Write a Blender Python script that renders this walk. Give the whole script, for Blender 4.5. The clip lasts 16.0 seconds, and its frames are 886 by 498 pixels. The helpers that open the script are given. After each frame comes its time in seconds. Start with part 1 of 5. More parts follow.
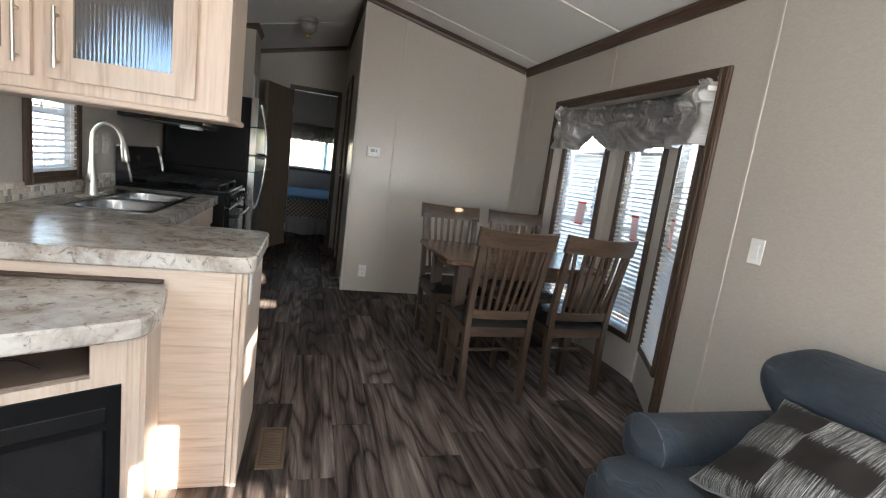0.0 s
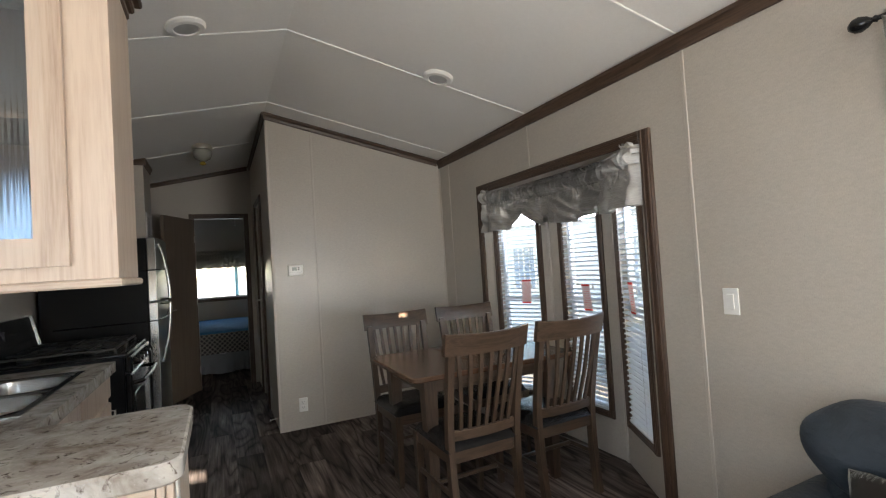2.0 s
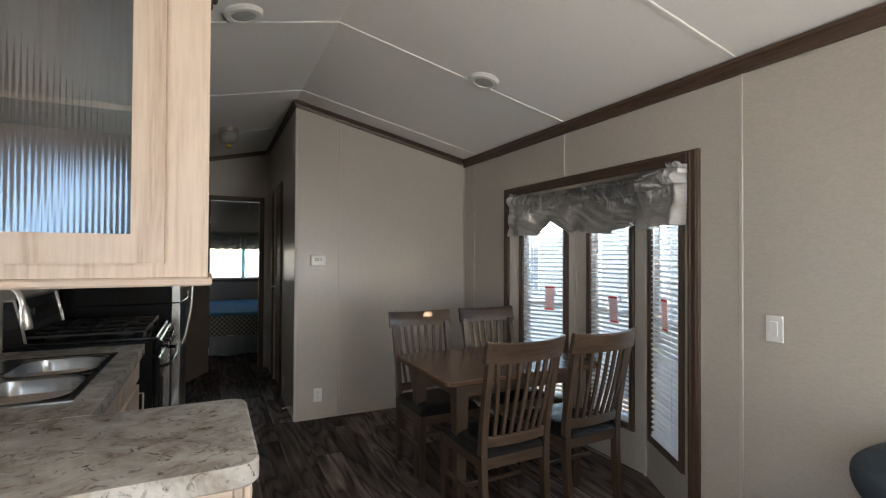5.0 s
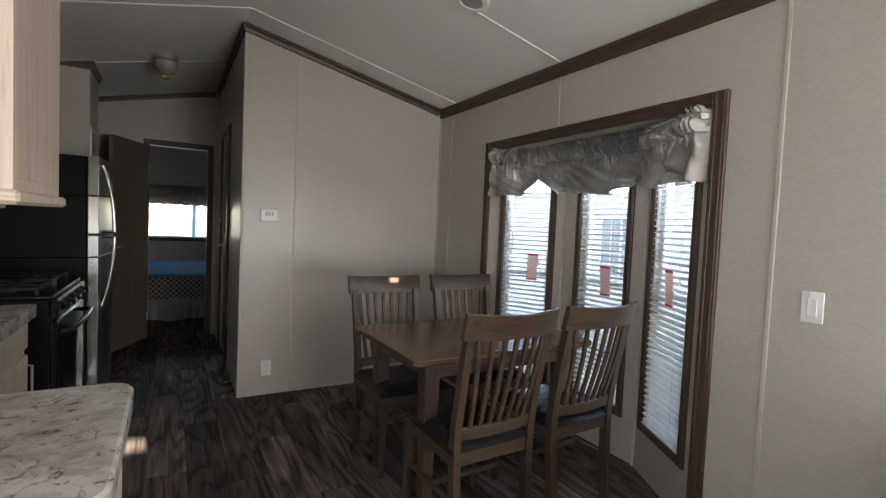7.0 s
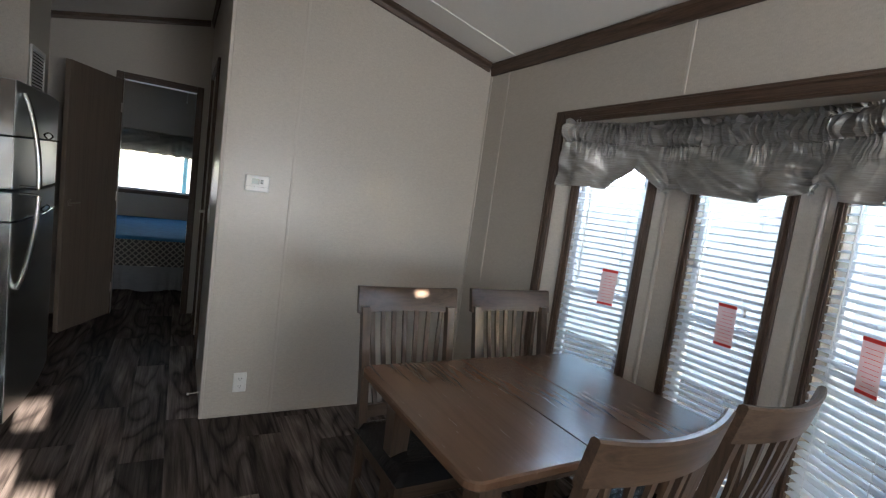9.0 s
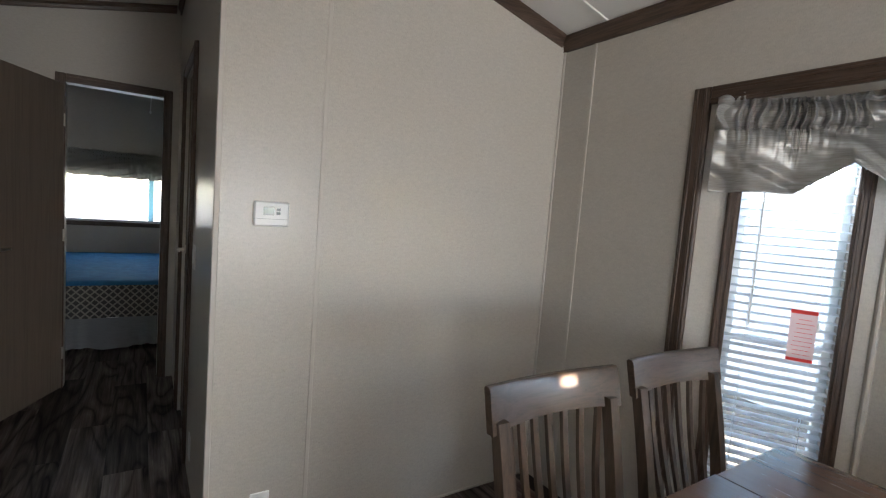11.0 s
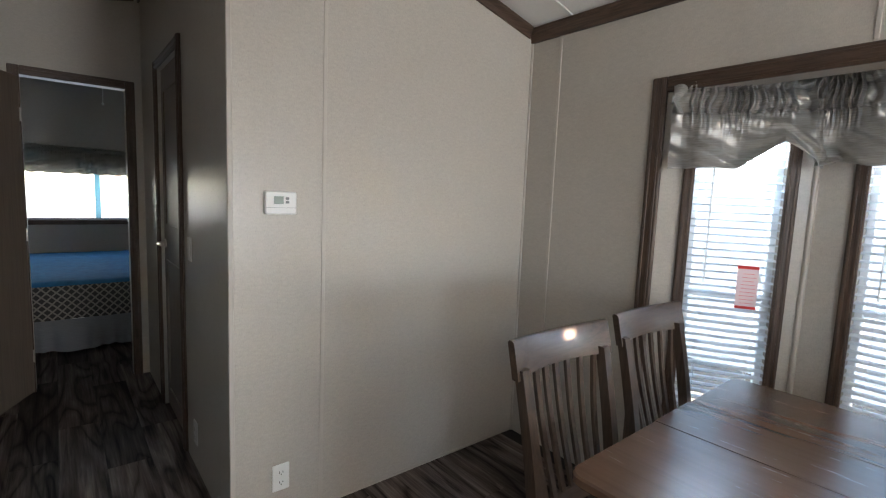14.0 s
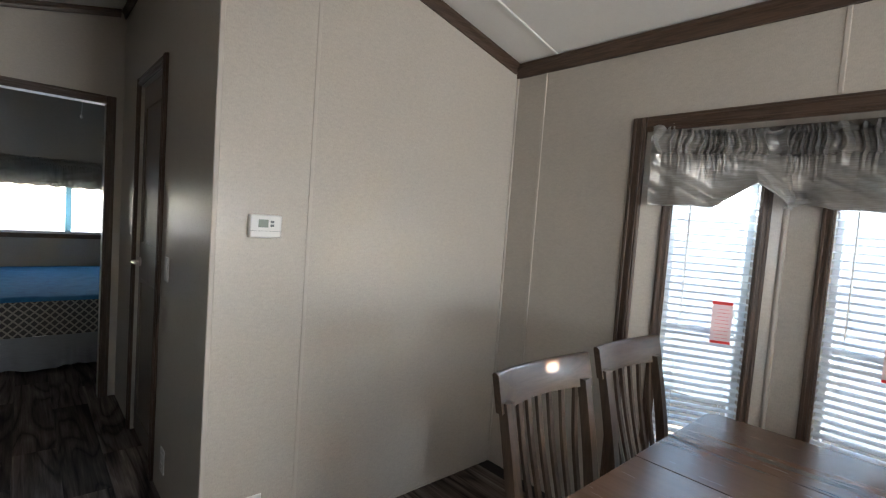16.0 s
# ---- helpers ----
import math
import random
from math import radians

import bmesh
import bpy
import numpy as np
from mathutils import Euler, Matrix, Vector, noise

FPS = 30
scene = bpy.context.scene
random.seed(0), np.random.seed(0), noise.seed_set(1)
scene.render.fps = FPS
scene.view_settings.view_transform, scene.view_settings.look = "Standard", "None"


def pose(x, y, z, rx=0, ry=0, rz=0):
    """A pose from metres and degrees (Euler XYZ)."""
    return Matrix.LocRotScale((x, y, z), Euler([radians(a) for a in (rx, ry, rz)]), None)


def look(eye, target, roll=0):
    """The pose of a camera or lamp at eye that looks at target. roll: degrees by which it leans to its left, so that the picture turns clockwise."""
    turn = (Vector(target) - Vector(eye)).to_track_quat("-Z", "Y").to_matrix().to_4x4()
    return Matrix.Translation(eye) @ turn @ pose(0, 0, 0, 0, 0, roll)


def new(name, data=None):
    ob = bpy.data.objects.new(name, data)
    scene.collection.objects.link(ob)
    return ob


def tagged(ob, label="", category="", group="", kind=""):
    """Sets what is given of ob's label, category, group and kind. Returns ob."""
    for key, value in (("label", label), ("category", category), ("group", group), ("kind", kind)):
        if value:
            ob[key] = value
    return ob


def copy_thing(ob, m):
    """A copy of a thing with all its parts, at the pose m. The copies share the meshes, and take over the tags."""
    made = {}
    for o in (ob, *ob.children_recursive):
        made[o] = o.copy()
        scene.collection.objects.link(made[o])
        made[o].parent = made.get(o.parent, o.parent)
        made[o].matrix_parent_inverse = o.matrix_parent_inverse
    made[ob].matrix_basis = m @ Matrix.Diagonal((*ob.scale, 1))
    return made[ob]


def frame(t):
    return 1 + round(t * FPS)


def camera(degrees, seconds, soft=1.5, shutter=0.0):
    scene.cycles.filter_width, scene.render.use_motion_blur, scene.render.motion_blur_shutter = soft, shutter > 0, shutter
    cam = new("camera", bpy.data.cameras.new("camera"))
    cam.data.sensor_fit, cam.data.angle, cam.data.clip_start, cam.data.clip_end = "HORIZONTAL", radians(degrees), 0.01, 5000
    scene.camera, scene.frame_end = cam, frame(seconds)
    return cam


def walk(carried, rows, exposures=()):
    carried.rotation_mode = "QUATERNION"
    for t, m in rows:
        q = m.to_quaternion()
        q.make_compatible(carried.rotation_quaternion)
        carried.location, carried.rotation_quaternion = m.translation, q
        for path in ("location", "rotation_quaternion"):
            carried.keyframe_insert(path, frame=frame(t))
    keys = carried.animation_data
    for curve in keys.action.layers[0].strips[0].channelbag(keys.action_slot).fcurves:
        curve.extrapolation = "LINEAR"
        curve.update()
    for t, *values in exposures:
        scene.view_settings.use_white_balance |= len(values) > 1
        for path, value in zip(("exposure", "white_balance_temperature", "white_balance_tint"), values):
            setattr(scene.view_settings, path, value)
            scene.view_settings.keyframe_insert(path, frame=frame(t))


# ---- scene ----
cam = camera(86.2, 16.0, soft=1.2)
PATH = [
    (0, (0.235, 0.293, 1.26), (0.792, 2.186, 0.936), 7.5),
    (0.5, (0.149, 0.311, 1.287), (0.86, 2.147, 0.931), 5.4),
    (1, (0.11, 0.378, 1.29), (0.892, 2.163, 0.842), 5.0),
    (1.5, (0.146, 0.511, 1.284), (1.044, 2.281, 1.033), -1.1),
    (2, (0.178, 0.615, 1.33), (1.038, 2.42, 1.389), -3.6),
    (2.5, (0.056, 0.64, 1.387), (0.977, 2.411, 1.511), -3.8),
    (3, (0.012, 0.658, 1.436), (0.904, 2.442, 1.589), -2.2),
    (3.2, (0.022, 0.675, 1.455), (0.902, 2.467, 1.579), -0.8),
    (5.3, (-0.052, 0.739, 1.394), (0.831, 2.534, 1.402), 0.5),
    (5.5, (-0.058, 0.766, 1.39), (0.87, 2.537, 1.387), 1.4),
    (6, (-0.078, 0.792, 1.382), (0.977, 2.491, 1.346), 2.9),
    (6.5, (0.04, 0.922, 1.329), (1.155, 2.582, 1.274), 3.5),
    (7, (0.152, 1.138, 1.317), (1.147, 2.87, 1.225), 2.53),
    (7.5, (0.151, 1.449, 1.371), (1.027, 3.242, 1.249), 2.3),
    (8, (0.184, 1.655, 1.401), (1.133, 3.409, 1.252), 1.45),
    (8.5, (0.304, 1.817, 1.405), (1.323, 3.532, 1.257), 5.85),
    (9, (0.403, 2.028, 1.398), (1.388, 3.756, 1.192), 7.76),
    (9.5, (0.408, 2.32, 1.416), (1.303, 4.099, 1.227), 9.1),
    (9.7, (0.421, 2.433, 1.418), (1.327, 4.203, 1.209), 8.67),
    (11.8, (0.209, 3.119, 1.408), (1.42, 4.705, 1.279), 4.3),
    (12, (0.154, 3.115, 1.397), (1.427, 4.643, 1.178), 6.5),
    (12.5, (0.122, 3.088, 1.359), (1.426, 4.558, 0.982), 6.1),
    (13, (0.125, 3.006, 1.369), (1.453, 4.468, 1.049), 3.9),
    (13.5, (0.117, 2.98, 1.39), (1.466, 4.436, 1.149), 2.0),
    (14, (0.1, 2.976, 1.399), (1.356, 4.517, 1.178), 2.3),
    (14.5, (0.09, 3.021, 1.386), (1.376, 4.495, 0.971), 4.9),
    (15, (0.089, 3.035, 1.358), (1.39, 4.472, 0.867), 6.6),
    (15.5, (0.072, 3.013, 1.381), (1.374, 4.494, 1.049), 6.4),
    (16, (0.072, 2.99, 1.418), (1.401, 4.479, 1.301), 4.2),
]
walk(cam, [(t, look(eye, target, roll)) for t, eye, target, roll in PATH], exposures=[(0, 4.47, 6230, 10), (3, 4.23, 6500, 10), (5.5, 4.17, 6400, 10), (7.5, 4.35, 6270, 10), (9.5, 4.55, 6000, 10), (12, 5.08, 6150, 10), (13.5, 5.0, 6150, 10), (15, 5.05, 6000, 10), (16, 5.0, 6200, 10)])

# ---- light ----
world = bpy.data.worlds.new("sky")
scene.world = world
world.use_nodes = True
wn = world.node_tree
sky = wn.nodes.new("ShaderNodeTexSky")
sky.sky_type, sky.sun_disc = "NISHITA", False
sky.sun_elevation, sky.sun_rotation = radians(12), radians(172)
bg = wn.nodes["Background"]
bg.inputs["Strength"].default_value = 0.062
wn.links.new(sky.outputs[0], bg.inputs[0])

SUN_WAY = Vector((-0.135, 0.985, -0.20))
sun = new("sun", bpy.data.lights.new("sun", "SUN"))
sun.data.energy, sun.data.angle, sun.data.color = 5.0, radians(0.3), (1.0, 0.9, 0.76)
sun.matrix_world = look((0, 0, 0), SUN_WAY)


def sky_lamp(name, eye, target, width, height, watts, colour):
    """An area lamp at a window's opening, in place of the light entering by it."""
    ob = new(name, bpy.data.lights.new(name, "AREA"))
    ob.data.shape, ob.data.size, ob.data.size_y, ob.data.energy, ob.data.color = "RECTANGLE", width, height, watts, colour
    ob.matrix_world = look(eye, target)
    return ob


# ---- plan ----
LEFT, RIGHT, FRONT, PART, BACK = -1.03, 2.20, -1.60, 4.83, 7.00
RIDGE_X, RIDGE_Z, SLOPE = 0.585, 2.70, 0.223
BED_END = 9.90


def ceil_z(x):
    return RIDGE_Z - SLOPE * abs(x - RIDGE_X)


# ---- materials ----
class Mat:
    def __init__(self, name, rough=0.5, metal=0.0, spec=0.5):
        self.m = bpy.data.materials.new(name)
        self.m.use_nodes = True
        self.t = self.m.node_tree
        self.b = self.t.nodes["Principled BSDF"]
        self.b.inputs["Roughness"].default_value = rough
        self.b.inputs["Metallic"].default_value = metal
        self.b.inputs["Specular IOR Level"].default_value = spec

    def node(self, kind, **values):
        n = self.t.nodes.new(kind)
        for key, value in values.items():
            n.inputs[key.replace("_", " ")].default_value = value
        return n

    def link(self, a, b):
        self.t.links.new(a, b)

    def coords(self, scale, random_shift=True, kind="Object"):
        tc = self.node("ShaderNodeTexCoord")
        mp = self.node("ShaderNodeMapping", Scale=scale)
        if random_shift:
            oi = self.node("ShaderNodeObjectInfo")
            add = self.node("ShaderNodeVectorMath")
            add.operation = "ADD"
            mul = self.node("ShaderNodeMath")
            mul.operation = "MULTIPLY"
            mul.inputs[1].default_value = 37.0
            self.link(oi.outputs["Random"], mul.inputs[0])
            self.link(tc.outputs[kind], add.inputs[0])
            self.link(mul.outputs[0], add.inputs[1])
            self.link(add.outputs[0], mp.inputs["Vector"])
        else:
            self.link(tc.outputs[kind], mp.inputs["Vector"])
        return mp.outputs["Vector"]

    def noise(self, vec, scale, detail=4.0, rough=0.55, distort=0.0):
        n = self.node("ShaderNodeTexNoise", Scale=scale, Detail=detail, Roughness=rough, Distortion=distort)
        self.link(vec, n.inputs["Vector"])
        return n.outputs["Fac"]

    def ramp(self, fac, stops):
        r = self.node("ShaderNodeValToRGB")
        e = r.color_ramp.elements
        while len(e) < len(stops):
            e.new(0.5)
        for k, (p, c) in enumerate(stops):
            e[k].position, e[k].color = p, (*c, 1)
        self.link(fac, r.inputs[0])
        return r.outputs["Color"]

    def mix(self, fac, a, b, mode="MIX"):
        n = self.node("ShaderNodeMix")
        n.data_type, n.blend_type = "RGBA", mode
        for sock, v in ((n.inputs[0], fac), (n.inputs[6], a), (n.inputs[7], b)):
            if isinstance(v, (int, float)):
                sock.default_value = v
            elif isinstance(v, tuple):
                sock.default_value = (*v, 1)
            else:
                self.link(v, sock)
        return n.outputs[2]

    def colour(self, c):
        if isinstance(c, tuple):
            self.b.inputs["Base Color"].default_value = (*c, 1)
        else:
            self.link(c, self.b.inputs["Base Color"])
        return self

    def bump(self, fac, strength, dist=0.002):
        n = self.node("ShaderNodeBump", Strength=strength, Distance=dist)
        self.link(fac, n.inputs["Height"])
        self.link(n.outputs[0], self.b.inputs["Normal"])
        return self

    def rough(self, fac, lo, hi):
        n = self.node("ShaderNodeMapRange")
        n.inputs["To Min"].default_value, n.inputs["To Max"].default_value = lo, hi
        self.link(fac, n.inputs["Value"])
        self.link(n.outputs[0], self.b.inputs["Roughness"])
        return self


def wood(name, dark, mid, light, scale, rough=0.45, bump=0.15, tone=0.25, ring=3.0, stops=(0.25, 0.38, 0.52)):
    """Grain runs along the axis whose scale is small."""
    m = Mat(name, rough)
    v = m.coords(scale)
    big = m.noise(v, 1.0, 3, 0.5, 1.2)
    w = m.node("ShaderNodeMath")
    w.operation = "MULTIPLY"
    w.inputs[1].default_value = ring
    m.link(big, w.inputs[0])
    fr = m.node("ShaderNodeMath")
    fr.operation = "PINGPONG"
    fr.inputs[1].default_value = 0.5
    m.link(w.outputs[0], fr.inputs[0])
    fine = m.noise(v, 9.0, 5, 0.65)
    hair = m.noise(m.coords(tuple(k * 7 if k > 5 else k * 2.5 for k in scale)), 1.0, 4, 0.7)
    both = m.mix(0.3, m.mix(0.5, fr.outputs[0], fine), hair)
    c = m.ramp(both, [(stops[0], dark), (stops[1], mid), (stops[2], light)])
    oi = m.node("ShaderNodeObjectInfo")
    shade = m.ramp(oi.outputs["Random"], [(0.0, (1 - tone,) * 3), (1.0, (1 + tone * 0.4,) * 3)])
    m.colour(m.mix(1.0, c, shade, "MULTIPLY"))
    m.bump(fine, bump, 0.001)
    m.rough(fine, rough - 0.08, rough + 0.12)
    return m.m


def plank_vinyl(name):
    """Printed plank: fine long grain, dark pores, a few cathedral figures; each plank has its own tone."""
    m = Mat(name, 0.4, spec=0.13)
    streak = m.noise(m.coords((24, 1.2, 24)), 1.0, 5, 0.68, 0.6)
    pores = m.noise(m.coords((75, 2.2, 75)), 1.0, 4, 0.7, 0.3)
    field = m.noise(m.coords((5.5, 0.8, 5.5)), 1.0, 1.5, 0.4, 0.5)
    w = m.node("ShaderNodeMath")
    w.operation = "MULTIPLY"
    w.inputs[1].default_value = 8.0
    m.link(field, w.inputs[0])
    rings = m.node("ShaderNodeMath")
    rings.operation = "PINGPONG"
    rings.inputs[1].default_value = 0.5
    m.link(w.outputs[0], rings.inputs[0])
    figure = m.ramp(rings.outputs[0], [(0.0, (0.1, 0.1, 0.1)), (0.16, (0.5, 0.5, 0.5)), (0.5, (0.72, 0.72, 0.72))])
    grain = m.mix(0.32, m.mix(0.36, streak, figure), pores)
    c = m.ramp(grain, [(0.36, (0.015, 0.012, 0.0107)), (0.46, (0.06, 0.0485, 0.0435)), (0.55, (0.122, 0.103, 0.094)), (0.68, (0.245, 0.218, 0.203))])
    patch = m.noise(m.coords((5, 1.6, 5)), 1.0, 3, 0.5)
    c = m.mix(1.0, c, m.ramp(patch, [(0.3, (0.62, 0.6, 0.6)), (0.65, (1.12, 1.1, 1.08))]), "MULTIPLY")
    oi = m.node("ShaderNodeObjectInfo")
    shade = m.ramp(oi.outputs["Random"], [(0.0, (0.55, 0.53, 0.53)), (0.35, (0.95, 0.91, 0.88)), (0.7, (1.15, 1.1, 1.07)), (1.0, (1.75, 1.7, 1.68))])
    m.colour(m.mix(1.0, c, shade, "MULTIPLY"))
    m.bump(grain, 0.22, 0.0012).rough(pores, 0.55, 0.75)
    return m.m


def wall_vinyl(name, a, b, rough=0.32):
    m = Mat(name, rough, spec=0.4)
    v = m.coords((1, 1, 1), False)
    big = m.noise(v, 1.3, 3)
    weave = m.noise(m.coords((260, 260, 120), False), 1.0, 2)
    blot = m.noise(m.coords((42, 42, 95), False), 1.0, 4, 0.6)
    c = m.mix(m.ramp(blot, [(0.25, (0.12, 0.12, 0.12)), (0.75, (0.88, 0.88, 0.88))]), a, b)
    c = m.mix(0.22, c, m.ramp(weave, [(0.3, tuple(x * 0.8 for x in a)), (0.7, tuple(min(1, x * 1.15) for x in b))]))
    c = m.mix(0.12, c, m.ramp(big, [(0.3, tuple(x * 0.85 for x in a)), (0.7, b)]))
    m.colour(c).bump(weave, 0.10, 0.0006).rough(weave, rough - 0.1, rough + 0.08)
    return m.m


def plain(name, c, rough=0.5, metal=0.0, var=0.12, scale=12.0, bump=0.05, spec=0.5):
    m = Mat(name, rough, metal, spec)
    v = m.coords((1, 1, 1))
    n = m.noise(v, scale, 5, 0.6)
    f = m.noise(v, scale * 14, 3)
    m.colour(m.mix(m.ramp(n, [(0.3, (0, 0, 0)), (0.75, (1, 1, 1))]), tuple(x * (1 - var) for x in c), tuple(min(1, x * (1 + var)) for x in c)))
    if bump:
        m.bump(f, bump, 0.001)
    m.rough(n, max(0.02, rough - 0.06), min(1, rough + 0.08))
    return m.m


def crinkled(name, c):
    """A dark glossy cover drawn into fine creases."""
    m = Mat(name, 0.2, spec=0.28)
    v = m.coords((7, 34, 10))
    n = m.noise(v, 1.0, 5, 0.6, 1.5)
    m.colour(c).bump(n, 0.55, 0.010)
    m.rough(n, 0.07, 0.22)
    return m.m


def leatherette(name, c):
    """Soft upholstery with fine grain, slack wrinkles and faint rubbed patches."""
    m = Mat(name, 0.5, spec=0.4)
    v = m.coords((1, 1, 1))
    wrinkle = m.noise(m.coords((9, 5, 14)), 1.0, 4, 0.55, 1.6)
    grain = m.noise(v, 190, 2)
    patch = m.noise(v, 6, 5, 0.65)
    m.colour(m.mix(m.ramp(patch, [(0.3, (0, 0, 0)), (0.7, (1, 1, 1))]), tuple(x * 0.72 for x in c), tuple(x * 1.35 for x in c)))
    m.bump(m.mix(0.08, wrinkle, grain), 0.75, 0.018).rough(patch, 0.42, 0.6)
    return m.m


def granite_laminate(name):
    m = Mat(name, 0.33)
    v = m.coords((1, 1, 1), False)
    a = m.noise(v, 7, 8, 0.65, 0.6)
    b = m.noise(v, 22, 8, 0.7, 1.4)
    d = m.noise(v, 60, 4, 0.6)
    c = m.ramp(a, [(0.32, (0.21, 0.165, 0.13)), (0.46, (0.4, 0.36, 0.32)), (0.62, (0.56, 0.53, 0.49))])
    c = m.mix(m.ramp(b, [(0.34, (1, 1, 1)), (0.45, (0, 0, 0))]), c, (0.12, 0.09, 0.075))
    c = m.mix(m.ramp(d, [(0.62, (0, 0, 0)), (0.75, (0.5, 0.5, 0.5))]), c, (0.7, 0.68, 0.64))
    m.colour(c).rough(a, 0.16, 0.3)
    m.bump(d, 0.03, 0.0006)
    return m.m


def glass_mat(name, tint=(1, 1, 1), rough=0.0):
    m = Mat(name, rough)
    m.b.inputs["Transmission Weight"].default_value = 1.0
    m.b.inputs["IOR"].default_value = 1.45
    m.colour(tint)
    return m.m


def thin_cloth(mat, colour, share):
    """Lets part of the light through a thin surface."""
    t = mat.node_tree
    tr, mix = t.nodes.new("ShaderNodeBsdfTranslucent"), t.nodes.new("ShaderNodeMixShader")
    tr.inputs["Color"].default_value, mix.inputs["Fac"].default_value = (*colour, 1), share
    out = t.nodes["Material Output"].inputs["Surface"]
    t.links.new(t.nodes["Principled BSDF"].outputs[0], mix.inputs[1])
    t.links.new(tr.outputs[0], mix.inputs[2])
    t.links.new(mix.outputs[0], out)
    return mat


def reeded(name):
    m = Mat(name, 0.1)
    tr = m.node("ShaderNodeBsdfTransparent", Color=(0.40, 0.36, 0.32, 1))
    # blue of the reflected daylight is put into the gloss colour
    gl = m.node("ShaderNodeBsdfGlossy", Color=(0.62, 0.8, 1.0, 1), Roughness=0.11)
    mix = m.node("ShaderNodeMixShader", Fac=0.13)
    m.link(tr.outputs[0], mix.inputs[1])
    m.link(gl.outputs[0], mix.inputs[2])
    m.link(mix.outputs[0], m.t.nodes["Material Output"].inputs["Surface"])
    return m.m


WALL = wall_vinyl("taupe_vinyl_wall", (0.415, 0.374, 0.322), (0.525, 0.478, 0.418))
CEIL = wall_vinyl("white_ceiling_board", (0.8, 0.78, 0.75), (0.86, 0.84, 0.81), 0.75)
BATTEN = plain("wall_batten_vinyl", (0.485, 0.44, 0.385), 0.45, var=0.05)
CBATTEN = plain("ceiling_batten_white", (0.8, 0.79, 0.76), 0.5, var=0.04)
TRIM = wood("dark_walnut_trim", (0.028, 0.016, 0.0095), (0.06, 0.034, 0.021), (0.093, 0.056, 0.036), (60, 60, 2.5), 0.42, tone=0.15)
TRIM_H = wood("dark_walnut_trim_level", (0.028, 0.016, 0.0095), (0.06, 0.034, 0.021), (0.093, 0.056, 0.036), (2.5, 2.5, 60), 0.42, tone=0.15)
PLANK = plank_vinyl("grey_brown_plank")
GAP = plain("plank_joint_black", (0.012, 0.01, 0.009), 0.8)
CAB_V = wood("pale_hickory_upright", (0.41, 0.30, 0.225), (0.525, 0.41, 0.325), (0.59, 0.48, 0.39), (15, 15, 1.0), 0.42, 0.1, 0.12)
CAB_H = wood("pale_hickory_level", (0.41, 0.30, 0.225), (0.525, 0.41, 0.325), (0.59, 0.48, 0.39), (1.0, 15, 15), 0.42, 0.1, 0.12)
COUNTER = granite_laminate("granite_laminate")
DOORWOOD = wood("brown_door_skin", (0.135, 0.1, 0.074), (0.16, 0.12, 0.09), (0.185, 0.142, 0.108), (24, 24, 1.0), 0.45, 0.04, 0.05)
FURN_V = wood("stained_oak_upright", (0.0265, 0.0152, 0.0094), (0.0523, 0.0320, 0.0203), (0.0764, 0.0484, 0.0320), (26, 26, 1.6), 0.36, 0.06, 0.1)
FURN_H = wood("stained_oak_level", (0.0296, 0.0172, 0.0105), (0.0562, 0.0343, 0.0218), (0.0819, 0.0523, 0.0343), (1.6, 22, 22), 0.3, 0.05, 0.08)
FURN_Y = wood("stained_oak_table_top", (0.085, 0.0455, 0.0262), (0.096, 0.052, 0.0305), (0.106, 0.058, 0.0345), (12, 0.8, 12), 0.22, 0.03, 0.04)
VINYL = crinkled("black_vinyl", (0.012, 0.011, 0.011))
# bowl steel made darker than the rim, standing in for dark reflections
BOWL = plain("darkened_steel_bowl", (0.36, 0.355, 0.35), 0.24, 1.0, var=0.06, scale=4, bump=0.02)
STEEL = plain("brushed_steel", (0.52, 0.515, 0.5), 0.22, 1.0, var=0.03, scale=2, bump=0.0)
NICKEL = plain("brushed_nickel", (0.62, 0.58, 0.52), 0.3, 1.0, var=0.05)
FRIDGE_FACE = plain("dark_polished_steel", (0.56, 0.56, 0.55), 0.3, 1.0, var=0.04, bump=0.0)
BLACK = plain("black_enamel", (0.009, 0.009, 0.0095), 0.16, var=0.1, bump=0.0, spec=0.35)
BLACK_M = plain("black_textured_steel", (0.006, 0.006, 0.0065), 0.34, bump=0.08, scale=5, spec=0.12)
IRON = plain("cast_iron", (0.012, 0.012, 0.012), 0.6, bump=0.3)
WHITE = plain("white_plastic", (0.78, 0.77, 0.74), 0.35, var=0.03, bump=0.0)
SLATW = plain("white_blind_slat", (0.82, 0.84, 0.86), 0.45, var=0.03, bump=0.0)
SLATB = thin_cloth(plain("white_blind_slat_thin", (0.82, 0.84, 0.86), 0.45, var=0.03, bump=0.0), (0.8, 0.88, 0.95), 0.3)
BARS = thin_cloth(plain("sunlit_white_vinyl", (0.8, 0.82, 0.84), 0.5, var=0.03, bump=0.0), (0.6, 0.85, 0.9), 0.6)
GREYP = plain("grey_plastic", (0.16, 0.17, 0.165), 0.4)
GRILLE = plain("speaker_grille", (0.42, 0.42, 0.41), 0.6, bump=0.3)
# near-black that stands in for the shade inside slots and louvre gaps
DARKP = plain("slot_shade", (0.02, 0.02, 0.02), 0.6)
RED = thin_cloth(plain("red_print", (0.75, 0.07, 0.06), 0.6), (0.9, 0.1, 0.08), 0.5)
PAPER = thin_cloth(plain("pink_white_paper", (0.9, 0.79, 0.77), 0.7), (0.95, 0.75, 0.72), 0.6)
SOFA = leatherette("slate_leatherette", (0.034, 0.043, 0.054))
